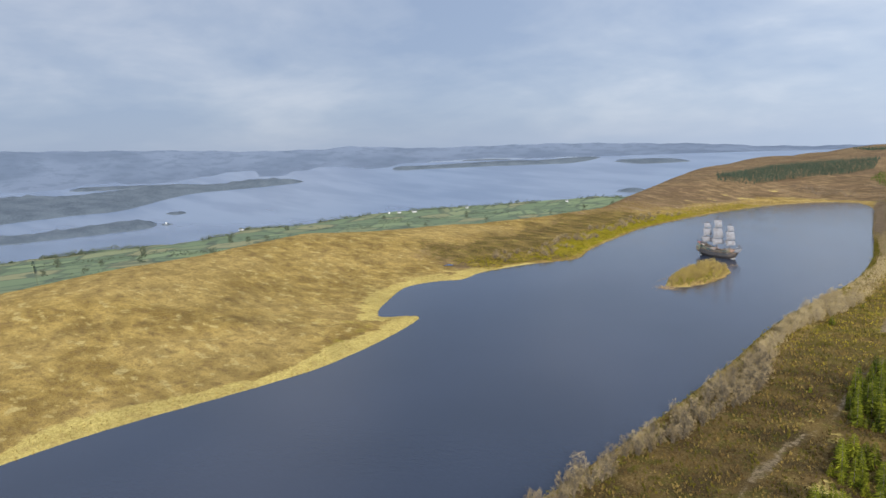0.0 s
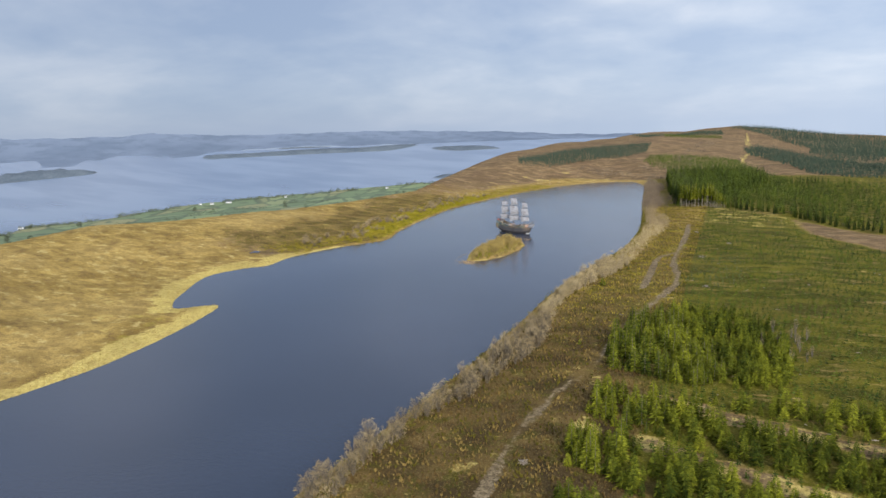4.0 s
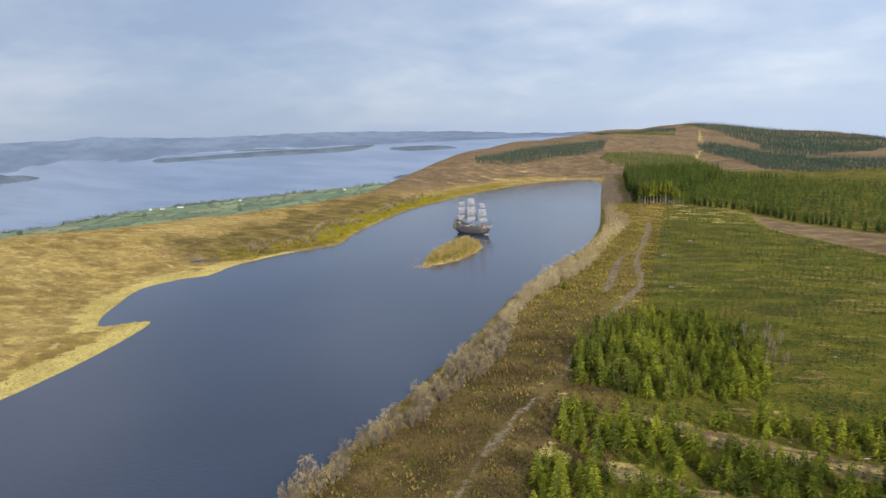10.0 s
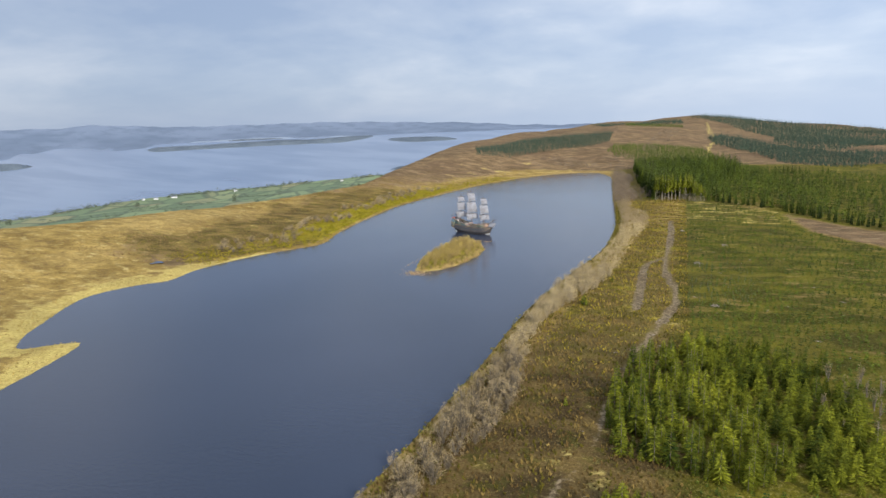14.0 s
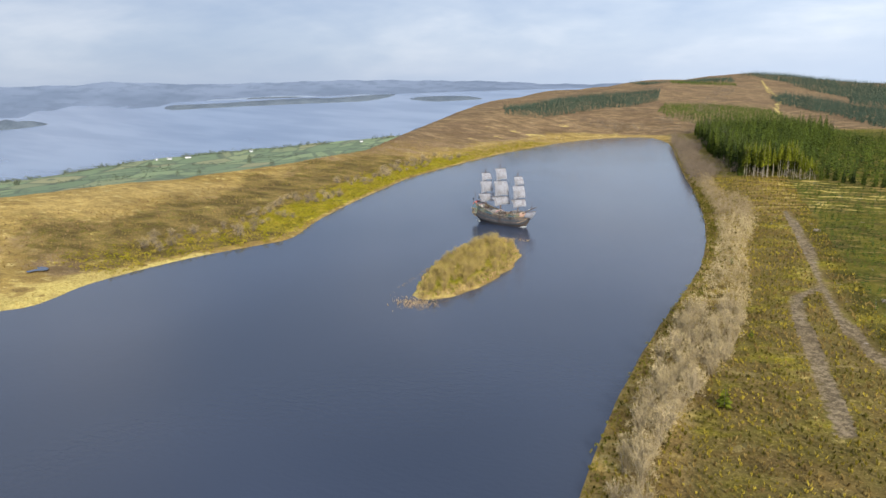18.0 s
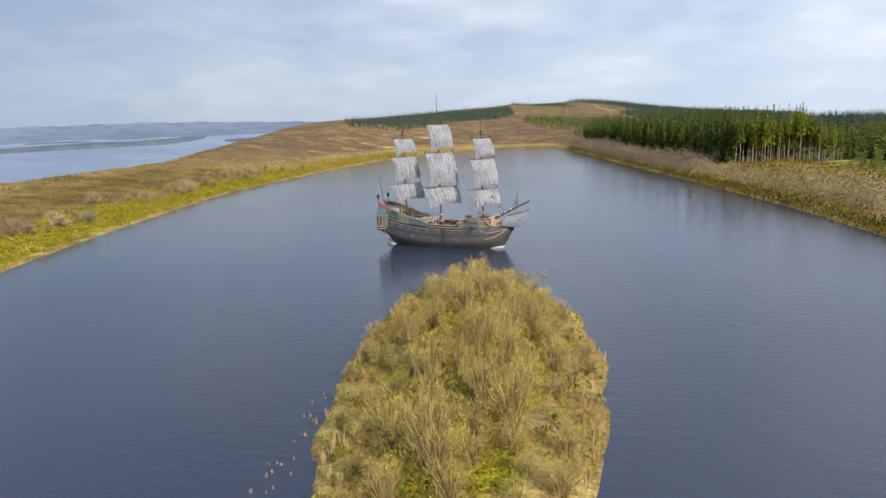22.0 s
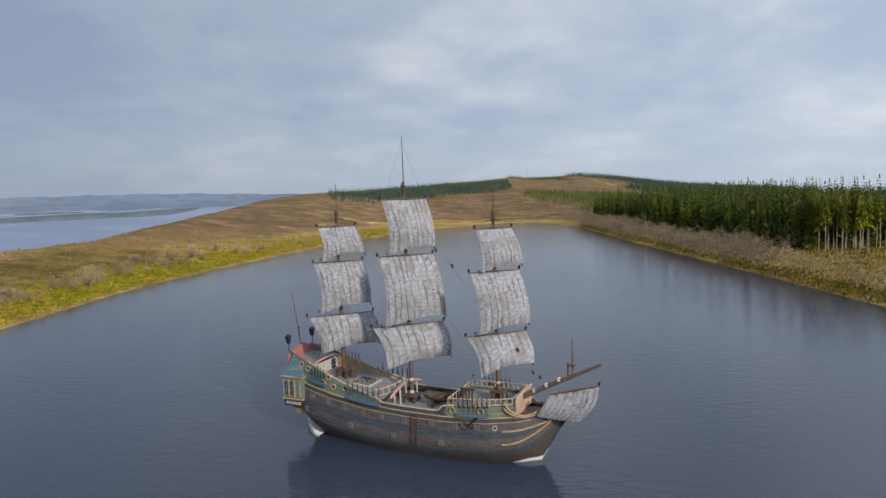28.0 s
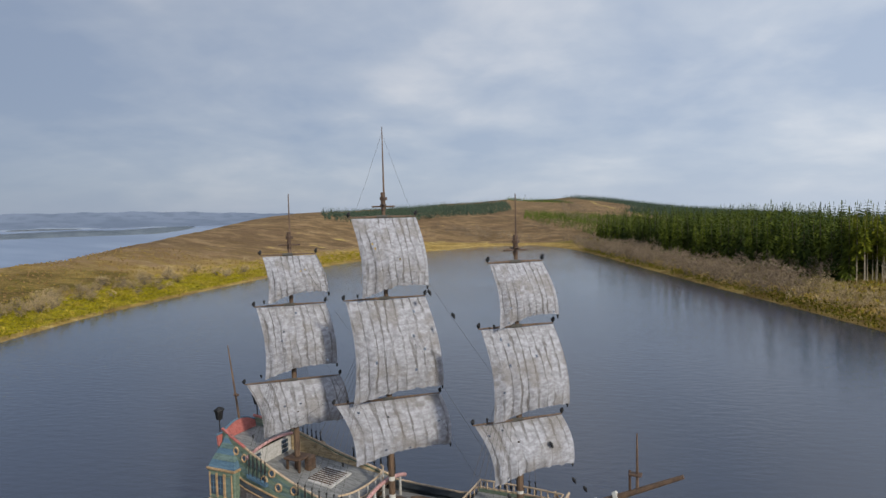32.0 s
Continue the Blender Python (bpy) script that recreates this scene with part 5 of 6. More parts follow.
for nm, f0, f1, m, proud in BELTS:
    for side in (-1, 1):
        rows = []
        for x in xs:
            foot, top = np.interp(x, HX, FOOT), np.interp(x, HX, SHEER)
            paint = min(max((-0.15 + 0.55 * smoothstep(x, 9, 11.5) + 0.95 * smoothstep(-x, 9, 13) - foot) / (top - foot), 0.02), 0.33)
            fs = np.linspace(paint if nm == "lower_planking" else f0, paint if nm == "bottom_planking" else f1, 5)
            r = [(x, side * (hull_at(x, f)[0] + proud * min(1, hull_at(x, f)[0])), hull_at(x, f)[1]) for f in fs]
            if proud:
                r = [(x, side * hull_at(x, f0)[0], hull_at(x, f0)[1] - 0.01)] + r + [(x, side * hull_at(x, f1)[0], hull_at(x, f1)[1] + 0.01)]
            rows.append(r)
        part(nm, sheet(rows), m, ship, smooth=not proud)
part("transom", sheet([[(-14.3, s_ * hull_at(-14.3, f)[0], hull_at(-14.3, f)[1]) for f in np.linspace(0, 1, 6)] for s_ in (-1, 1)]), M_HULL, ship)
part("rudder", box((-12.25, 0, 1.0), (0.6, 0.22, 2.9), (0, 0, 0), 0.05), M_DARK, ship)
rows = []
for x, half, zt in ((-13.7, 0.20, 0.85), (-12.9, 0.85, 0.72), (-12.0, 1.55, 0.52), (-11.0, 2.15, 0.30), (-10.0, 2.55, 0.12)):
    rows.append([(x, -half, -0.4), (x, -half * 0.96, zt), (x, half * 0.96, zt), (x, half, -0.4)])
part("stern_foot", sheet(rows), M_WHITE, ship, "white painted foot of the stern")
part("rudder_foot", box((-12.2, 0, 0.25), (0.7, 0.30, 1.1), (0, 0, 0), 0.05), M_WHITE, ship, "white painted foot of the rudder")
part("stem_foot", sheet([[(x, -0.15, z0), (x, 0.15, z0), (x, 0.15, z1), (x, -0.15, z1)] for x, z0, z1 in ((11.2, -0.5, 0.1), (11.8, -0.3, 0.62), (12.45, 0.35, 0.82))]), M_WHITE, ship, "white painted foot of the stem")
part("cutwater", sheet([[(x, -0.12, z0), (x, 0.12, z0), (x, 0.12, z1), (x, -0.12, z1)] for x, z0, z1 in ((11.3, -0.5, 1.0), (12.4, 0.35, 2.4), (13.2, 1.5, 3.7), (13.9, 2.7, 4.25), (14.6, 3.6, 4.35))]), M_LOW, ship)


def top_line(x):
    return float(np.interp(x, [-14.3, -11.2, -9, -6.5, -4.0, -2.4], [8.25, 7.55, 6.75, 5.85, 5.2, 4.72]))


# moulded rails along the sheer, green quarter strakes, portholes
for side in (-1, 1):
    part("sheer_rail", tube([sheer(x, side, 0.05, 0.03) for x in np.linspace(-14.2, 13.0, 44)], 0.075, 6), M_GOLD, ship, "ochre gilt sheer rail")
    part("moulding", tube([Vector((x, side * (hull_at(x, 0.93)[0] + 0.06), hull_at(x, 0.93)[1])) for x in np.linspace(-14.0, 11.8, 40)], 0.045, 5), M_GOLD, ship)
    for k in range(5):
        rows = []
        for x in np.linspace(-14.2, -2.5, 26):
            b, z = hull_at(x, 1.0)
            t = top_line(x)
            u0, u1 = k / 5, (k + 1) / 5 - 0.012
            rows.append([(x, side * (b - 0.06 - 0.22 * u * (t - z) / 2.4), z + 0.07 + (t - z - 0.07) * u) for u in (u0, u1)])
        part("quarter_strake", sheet(rows, 0.10), M_GREEN if k % 2 == 0 else M_TEAL, ship, "faded green painted strake")
    part("quarter_rail", tube([(x, side * (hull_at(x, 1.0)[0] - 0.06 - 0.22 * (top_line(x) - hull_at(x, 1.0)[1]) / 2.4), top_line(x) + 0.03) for x in np.linspace(-11.2, -2.4, 20)], 0.085, 6), M_CREAM, ship)
    part("poop_rail", tube([(x, side * (hull_at(x, 1.0)[0] - 0.26), top_line(x) + 0.04) for x in np.linspace(-14.4, -11.0, 8)], 0.11, 6), M_RED, ship, "dull red poop rail")
    for x, u in ((-12.0, 0.72), (-10.9, 0.70), (-8.9, 0.42), (-8.2, 0.86), (-7.6, 0.45), (-6.3, 0.70)):
        b, z = hull_at(x, 1.0)
        t = top_line(x)
        c = (x, side * (b + 0.09 - 0.22 * u * (t - z) / 2.4), z + 0.07 + (t - z) * u)
        r_ = part("porthole", ring(c, 0.24, 0.07, (0, side, 0.12)), M_GOLD, ship, "gilt wreath round a porthole")
        part("pane", tube([(c[0], c[1] - side * 0.05, c[2]), (c[0], c[1] + side * 0.02, c[2])], 0.2, 12), M_GLASS, r_)
    # lining of the bulwark
    rows = [[(x, side * (hull_at(x, 1.0)[0] - 0.42), 4.7), (x, side * (hull_at(x, 1.0)[0] - 0.40), top_line(x) - 0.05)] for x in np.linspace(-10.6, -2.5, 14)]
    part("bulwark_lining", sheet(rows, 0.05), M_OCHRE, ship)

# waist bulwark and forecastle
for side in (-1, 1):
    rows = [[sheer(x, side, -0.05, 0.0), sheer(x, side, -0.10, 0.42 if x < 3.9 else 0.95)] for x in np.linspace(-2.6, 4.4, 12)]
    part("waist_bulwark", sheet(rows, 0.10), M_WALE, ship)
    part("waist_rail", tube([sheer(x, side, -0.08, z) for x, z in ((-2.8, 0.75), (-2.4, 0.5), (-2.0, 0.44), (0, 0.44), (3.0, 0.44), (3.6, 0.55), (4.0, 0.95), (4.6, 1.05), (7, 1.05), (10.2, 1.15))], 0.075, 6), M_CREAM, ship)
    rows = [[sheer(x, side, -0.05, 0.02), sheer(x, side, -0.12, 1.0)] for x in np.linspace(4.3, 10.4, 12)]
    part("forecastle_bulwark", sheet(rows, 0.10), M_GREEN, ship, "green panelled forecastle side")
    part("forecastle_wale", tube([sheer(x, side, 0.02, 0.42) for x in np.linspace(4.2, 10.4, 10)], 0.06, 5), M_GOLD, ship)
    for x in (5.0, 7.6):
        part("wreath", ring(sheer(x, side, 0.10, 0.66), 0.26, 0.07, (0, side, 0)), M_GOLD, ship)
    rail = part("forecastle_railing", tube([sheer(x, side, -0.2, 1.62) for x in np.linspace(4.5, 10.3, 9)], 0.06, 6), M_CREAM, ship, "cream balustrade rail")
    for x in np.linspace(4.5, 10.2, 13):
        part("baluster", tube([sheer(x, side, -0.2, 1.05), sheer(x, side, -0.2, 1.35), sheer(x, side, -0.2, 1.6)], [0.035, 0.055, 0.035], 5), M_CREAM, rail)
for x, z in ((4.5, 1.62), (10.3, 1.62)):
    a, b = sheer(x, -1, -0.2, z), sheer(x, 1, -0.2, z)
    rail = part("cross_railing", tube([a, b], 0.06, 6), M_CREAM, ship)
    for u in np.linspace(0.08, 0.92, 8):
        p = a.lerp(b, u)
        part("baluster", tube([p - Vector((0, 0, 0.6)), p], 0.04, 5), M_CREAM, rail)


def deck(name, x0, x1, z0, z1, mat, inset=0.35, strips=11):
    """A laid deck of separate planks, cut to the hull's breadth."""
    base = new(name)
    base.parent = ship
    bmax = max(hull_at(x, 1.0)[0] for x in np.linspace(x0, x1, 8)) - inset
    edges = np.linspace(-bmax, bmax, strips + 1)
    for a, b in zip(edges, edges[1:]):
        rows = []
        for x in np.linspace(x0, x1, 9):
            lim = hull_at(x, 1.0)[0] - inset
            z = z0 + (z1 - z0) * (x - x0) / (x1 - x0)
            ya, yb = max(a + 0.012, -lim), min(b - 0.012, lim)
            if yb - ya > 0.03:
                rows.append([(x, ya, z), (x, yb, z)])
        if len(rows) > 1:
            part("plank", sheet(rows, 0.06), mat, base)
    return base


deck("poop_deck", -14.1, -10.7, 7.45, 7.2, M_PLANK)
deck("quarterdeck", -10.7, -2.3, 5.8, 4.72, M_PLANK)
deck("main_deck", -3.6, 4.6, 3.78, 3.78, M_PLANK)
deck("forecastle_deck", 4.4, 10.4, 4.75, 5.0, M_PLANK)
part("poop_bulkhead", box((-10.75, 0, 6.25), (0.12, 4.9, 1.45), bevel=0.02), M_PALE, ship, "pale panelled cabin front")
for y in (-1.5, 1.5):
    d = part("cabin_door", box((-10.66, y, 6.2), (0.06, 0.75, 1.25)), M_GLASS, ship)
    for k in range(3):
        part("glazing_bar", box((-10.61, y, 5.85 + 0.35 * k), (0.04, 0.72, 0.05), bevel=0.005), M_PALE, d)
part("break_rail", tube([(-10.5, y, 6.95 + 0.42 * (1 - (y / 2.7) ** 2)) for y in np.linspace(-2.7, 2.7, 15)], 0.12, 8), M_PINK, ship, "arched pinkish rail at the poop's break")
part("quarterdeck_beam", box((-2.3, 0, 4.58), (0.15, 6.0, 0.2)), M_DARK, ship)
part("waist_bulkhead", box((-3.3, 0, 4.2), (0.12, 5.9, 0.8)), M_OCHRE, ship, "blotched ochre bulkhead under the quarterdeck")
pts = [(-1.3, y, 5.0 + 0.62 * (1 - (y / 3.0) ** 2)) for y in np.linspace(-3.0, 3.0, 17)]
arch = part("arched_beam", tube(pts, 0.13, 8), M_PINK, ship, "arched pinkish beam across the waist")
for p in pts[2:-2:3]:
    part("post", box((p[0], p[1], (p[2] + 3.8) / 2), (0.15, 0.15, p[2] - 3.8), bevel=0.03), M_PALE, arch)
pts = [(-3.2 + 1.0 * math.cos(a), 2.7 * math.sin(a), 5.55) for a in np.linspace(-1.45, 1.45, 17)]
rail = part("deck_railing", tube(pts, 0.07, 6), M_CREAM, ship, "curved cream deck rail")
part("deck_rail_foot", tube([(x, y, z - 0.62) for x, y, z in pts], 0.06, 6), M_CREAM, rail)
for p in pts[1:-1:2]:
    part("baluster", box((p[0], p[1], 5.22), (0.10, 0.10, 0.62), bevel=0.02), M_PALE, rail)
hatch = part("hatch", box((-5.9, 0.2, 5.15), (2.3, 2.6, 0.26), (0, 5, 0), 0.04), M_PALE, ship, "white hatch coaming with a dark grating")
for k in range(8):
    part("grating_bar", box((-5.9, -0.75 + 0.27 * k, 5.27), (1.9, 0.11, 0.10), (0, 5, 0), 0.01), M_DARK, hatch)
part("companion", box((-7.6, 0.5, 5.85), (0.55, 0.8, 1.15), bevel=0.12), M_DARK, ship)
for dx, dy in ((-0.5, -0.5), (0.5, -0.5), (0.5, 0.5), (-0.5, 0.5)):
    for mx, z in ((-8.3, 5.9), (-0.65, 4.0), (8.3, 5.3)):
        part("fife_post", box((mx + dx, dy, z), (0.16, 0.16, 1.1)), M_DARK, ship)
for mx, z in ((-8.3, 6.4), (-0.65, 4.5), (8.3, 5.8)):
    part("fife_rail", box((mx, 0, z), (1.4, 1.4, 0.14), bevel=0.04), M_DARK, ship)
for k in range(4):
    part("bitt", box((5.2 + 0.3 * k, -1.1, 5.5), (0.14, 0.14, 1.3)), M_DARK, ship)
part("bitt_beam", box((5.65, -1.1, 6.0), (1.4, 0.2, 0.2)), M_DARK, ship)
for k in range(5):
    part("stair_tread", box((-2.9 + 0.18 * k, 1.6, 4.5 - 0.27 * k), (0.26, 0.9, 0.06), bevel=0.01), M_SPAR, ship)
    part("stair_tread", box((-2.9 + 0.18 * k, -1.9, 4.5 - 0.27 * k), (0.26, 0.8, 0.06), bevel=0.01), M_SPAR, ship)
part("boat_cradle", box((2.0, -0.2, 4.02), (0.2, 1.8, 0.5)), M_DARK, ship)
part("boat_cradle", box((3.6, -0.2, 4.02), (0.2, 1.6, 0.5)), M_DARK, ship)
rows = []
for x in np.linspace(-2.0, 2.0, 13):
    w = 0.85 * (1 - (x / 2.05) ** 4) ** 0.5
    rows.append([(2.7 + x, -0.2 + w * math.sin(a), 4.88 + 0.12 * x * x * 0.3 - 0.62 * (1 - (x / 2.3) ** 4) * math.cos(a)) for a in np.linspace(-1.5, 1.5, 9)])
boat = thing("ships_boat", "small dark wooden rowing boat lashed on the ship's deck", "boat", SHIP)
part("boat_hull", sheet(rows, 0.05), M_DARK, boat, smooth=True)
for x in (1.6, 2.6, 3.5):
    part("thwart", box((x, -0.2, 4.68), (0.28, 1.35, 0.06), bevel=0.01), M_SPAR, boat)

# stern: quarter galleries, taffrail, lanterns, ensign staff
for side in (-1, 1):
    g = part("quarter_gallery", box((-13.05, side * 2.45, 5.5), (2.7, 1.1, 1.7), (0, 0, 0), 0.08), M_GREEN, ship, "green quarter gallery with leaded windows")
    for k, x in enumerate((-13.85, -13.1, -12.3)):
        w = part("window", box((x, side * 3.01, 5.5), (0.60, 0.06, 1.1)), M_GLASS if k < 2 else M_TEAL, g)
        for dx in (-0.33, 0.33):
            part("pilaster", tube([(x + dx, side * 3.04, 4.85), (x + dx, side * 3.04, 6.2)], 0.055, 6), M_GOLD, w)
        if k < 2:
            for dz in (-0.16, 0.16):
                part("glazing_bar", box((x, side * 3.045, 5.5 + dz), (0.5, 0.03, 0.035), bevel=0), M_BLUE, w)
            part("glazing_bar", box((x, side * 3.045, 5.5), (0.035, 0.03, 0.92), bevel=0), M_BLUE, w)
    gc = Vector((-13.05, side * 2.2, 8.0))
    g.matrix_basis = Matrix.Translation(gc) @ Matrix.Diagonal((1.12, 1.12, 1.25, 1)) @ Matrix.Translation(-gc)
    part("cornice", box((-13.05, side * 2.5, 6.4), (2.9, 1.2, 0.14), bevel=0.04), M_GOLD, g)
    part("sill", box((-13.05, side * 2.48, 4.62), (2.8, 1.16, 0.12), bevel=0.03), M_GOLD, g)
    part("scroll_band", box((-13.05, side * 2.42, 4.28), (2.6, 1.0, 0.55), bevel=0.05), M_IRON, g)
    for k in range(7):
        part("scroll", ring((-13.95 + 0.3 * k, side * 2.93, 4.28), 0.11, 0.035, (0, side, 0), 10, 5), M_PALE, g)
    part("corbel", box((-12.8, side * 2.15, 3.65), (2.2, 0.8, 0.8), (180, 0, 0), 0.05, 0.35), M_GOLD, g, "gilt carved corbel")
    for r_i in range(6):
        k0, k1 = 1 - r_i / 6, 1 - (r_i + 0.95) / 6
        z0, z1 = 6.45 + 1.65 * (r_i / 6) ** 0.8, 6.45 + 1.65 * ((r_i + 1) / 6) ** 0.8
        c0, c1 = k0 ** 1.5, k1 ** 1.5
        rows = [[(-13.3 + s_ * (0.35 + 1.0 * c) + 0.25 * c, side * (2.0 + 1.0 * c * q), z) for s_, q in ((-1, 0), (-1, 1), (1, 1), (1, 0))] for c, z in ((c0, z0), (c1, z1))]
        part("roof_course", sheet(rows, 0.04), M_TEAL if r_i % 2 else M_BLUE, g, "blue-green shingle course")
rows = [[(-14.35, y, 7.2), (-14.45, y, 7.95 + 0.55 * max(0, 1 - (y / 1.6) ** 2))] for y in np.linspace(-2.2, 2.2, 19)]
part("taffrail", sheet(rows, 0.16), M_RED, ship, "arched red taffrail")
part("taffrail_cap", tube([(-14.42, y, 7.98 + 0.55 * max(0, 1 - (y / 1.6) ** 2)) for y in np.linspace(-2.2, 2.2, 19)], 0.10, 6), M_BLUE, ship)
rows = [[(-14.4, y, 4.6), (-14.38, y, 7.3)] for y in np.linspace(-2.2, 2.2, 6)]
part("stern_panel", sheet(rows, 0.1), M_TEAL, ship)
for y in (-1.4, -0.5, 0.5, 1.4):
    part("stern_window", box((-14.5, y, 6.0), (0.06, 0.6, 0.9)), M_GLASS, ship)
for y in (-1.95, 1.95):
    lamp = part("stern_lantern", tube([(-14.3, y, 8.2), (-14.3, y, 9.1)], 0.05, 6), M_IRON, ship, "black iron stern lantern")
    part("lantern_body", tube([(-14.3, y, 9.05), (-14.3, y, 9.1), (-14.3, y, 9.75)], [0.12, 0.24, 0.34], 6), M_IRON, lamp)
    part("lantern_roof", tube([(-14.3, y, 9.72), (-14.3, y, 9.82), (-14.3, y, 10.0)], [0.42, 0.40, 0.10], 6), M_IRON, lamp)
part("ensign_staff", tube([(-14.3, 0.0, 8.6), (-15.3, 0.0, 14.0)], [0.10, 0.04], 6), M_SPAR, ship)
part("staff_step", box((-14.55, 0, 10.3), (0.35, 0.3, 0.14), (0, 10, 0)), M_DARK, ship)

# gunports, ladder, channels and deadeyes, both sides
for side in (-1, 1):
    ports = [(x, 0.86) for x in (-12.0, -10.3, -8.3, -6.3, -4.2, -2.2, 0.2, 2.9, 5.2, 7.2)] + [(x, 0.61) for x in (-11.2, -5.6, -0.9, 3.9)]
    for x, f in ports:
        b, z = hull_at(x, f)
        slope = math.degrees(math.atan2(hull_at(x + 0.3, f)[0] - hull_at(x - 0.3, f)[0], 0.6)) * side
        gp = part("gunport", box((x, side * (b + 0.03), z), (0.56, 0.10, 0.56), (0, 0, slope), 0.03), M_SHUT, ship, "closed gunport lid")
        for dx in (-0.15, 0.15):
            part("hinge", box((x + dx, side * (b + 0.09), z + 0.04), (0.06, 0.05, 0.5), (0, 0, slope), 0.01), M_SHUT, gp)
    ladder = part("side_ladder", tube([(1.0, side * (hull_at(1.0, f)[0] + 0.12), hull_at(1.0, f)[1]) for f in (0.98, 0.8, 0.6, 0.5)], 0.045, 5), M_DARK, ship, "dark boarding ladder")
    part("ladder_rail", tube([(1.6, side * (hull_at(1.6, f)[0] + 0.12), hull_at(1.6, f)[1]) for f in (0.98, 0.8, 0.6, 0.5)], 0.045, 5), M_DARK, ladder)
    for f in np.linspace(0.53, 0.96, 9):
        b, z = hull_at(1.3, f)
        part("rung", box((1.3, side * (b + 0.12), z), (0.62, 0.08, 0.06), bevel=0.01), M_DARK, ladder)
    for x0, x1, lift, mx, top in ((-10.2, -8.4, 0.75, -8.3, 17.0), (-5.9, -2.2, 0.30, -0.65, 18.2), (5.5, 8.4, 0.35, 8.3, 16.4)):
        ch = part("channel", tube([sheer(x, side, 0.28, lift) for x in np.linspace(x0, x1, 5)], 0.16, 4), M_BLUE, ship, "blue painted channel board")
        for x in np.linspace(x0 + 0.15, x1 - 0.15, 5 if x1 - x0 < 2.5 else 7):
            p = sheer(x, side, 0.33, lift + 0.1)
            part("deadeye", tube([p, p + Vector((0, -side * 0.04, 0.55)), p + Vector((0, -side * 0.06, 0.7)), p + Vector((0, -side * 0.09, 1.25)), p + Vector((0, -side * 0.1, 1.4))], [0.03, 0.03, 0.09, 0.03, 0.08], 5), M_IRON, ch)
            part("shroud", tube([p + Vector((0, 0, 1.3)), (mx, side * 0.15, top)], 0.012, 3), M_ROPE, ch)
    for k, (h0, f0) in enumerate(((0.75, 0), (0.25, 1))):
        pts = [(9.6 + 0.0 * k, side * 2.55, 5.0 - 0.15 * k + h0), (10.2, side * 2.5, 4.55 + h0 * 0.5), (11.2, side * 1.9, 4.25 + 0.3 * h0), (12.4, side * 1.15, 4.5 + 0.4 * h0), (13.3, side * 0.55, 5.2 + 0.5 * h0), (13.6, side * 0.35, 5.7 + 0.5 * h0)]
        part("head_rail", tube(curve_round(pts, 4, False), 0.085, 6), M_GOLD, ship, "curved ochre head rail")
    for x, y, z in ((10.9, 2.05, 4.4), (11.8, 1.5, 4.4), (12.6, 1.0, 4.6)):
        part("head_timber", tube([(x, side * y * 0.85, z - 1.2), (x, side * y, z + 0.3)], 0.06, 5), M_WALE, ship)
    for f in (0.60, 0.80):
        part("cheek", tube([(x, side * (hull_at(x, f)[0] + 0.09), hull_at(9.6, f)[1] + (4.0 - hull_at(9.6, f)[1]) * ((x - 9.4) / 4.2) ** 1.8) for x in np.linspace(9.4, 13.5, 10)], 0.085, 6), M_GOLD, ship)
    part("hawse_ring", ring(Vector((8.8, side * (hull_at(8.8, 0.86)[0] + 0.06), hull_at(8.8, 0.86)[1])), 0.2, 0.045, (0.35, side, 0)), M_PALE, ship)
    part("anchor", tube([(6.6, side * (hull_at(6.6, 0.9)[0] + 0.2), 3.5), (7.5, side * (hull_at(7.5, 0.98)[0] + 0.25), 4.4)], 0.06, 6), M_IRON, ship)
    part("anchor_fluke", tube([(6.2, side * 3.5, 3.9), (6.5, side * 3.5, 3.45), (7.0, side * 3.45, 3.35)], 0.07, 5), M_IRON, ship)
# beakhead bulkhead in red and cream boards
for k, y in enumerate(np.linspace(-1.95, 1.95, 9)):
    part("beak_board", box((10.55, y, 5.05), (0.12, 0.46, 1.7), bevel=0.03), M_PINK if k % 2 == 0 else M_OCHRE, ship, "worn red beakhead board")
part("beak_rail", tube([(10.6, -2.2, 5.95), (10.65, 0, 6.1), (10.6, 2.2, 5.95)], 0.09, 6), M_CREAM, ship)
part("beak_grating", box((11.7, 0, 4.35), (2.2, 1.9, 0.10), (0, -4, 0)), M_SPAR, ship)

# masts, tops, yards and sails
YARD = radians(43)
cy, sy = math.cos(YARD), math.sin(YARD)
MASTS = [(-8.3, 25.0, 5.4, [(20.7, 17.9, 3.3, 4.4), (17.2, 12.8, 4.4, 5.2), (11.9, 8.7, 6.1, 6.6)]),
         (-0.65, 29.0, 3.1, [(23.15, 18.55, 3.9, 4.6), (17.9, 11.9, 4.9, 6.3), (11.3, 7.9, 6.6, 7.2)]),
         (8.2, 24.4, 4.8, [(20.35, 17.05, 3.0, 4.1), (16.55, 11.65, 4.3, 5.2), (10.95, 7.95, 5.3, 5.8)])]


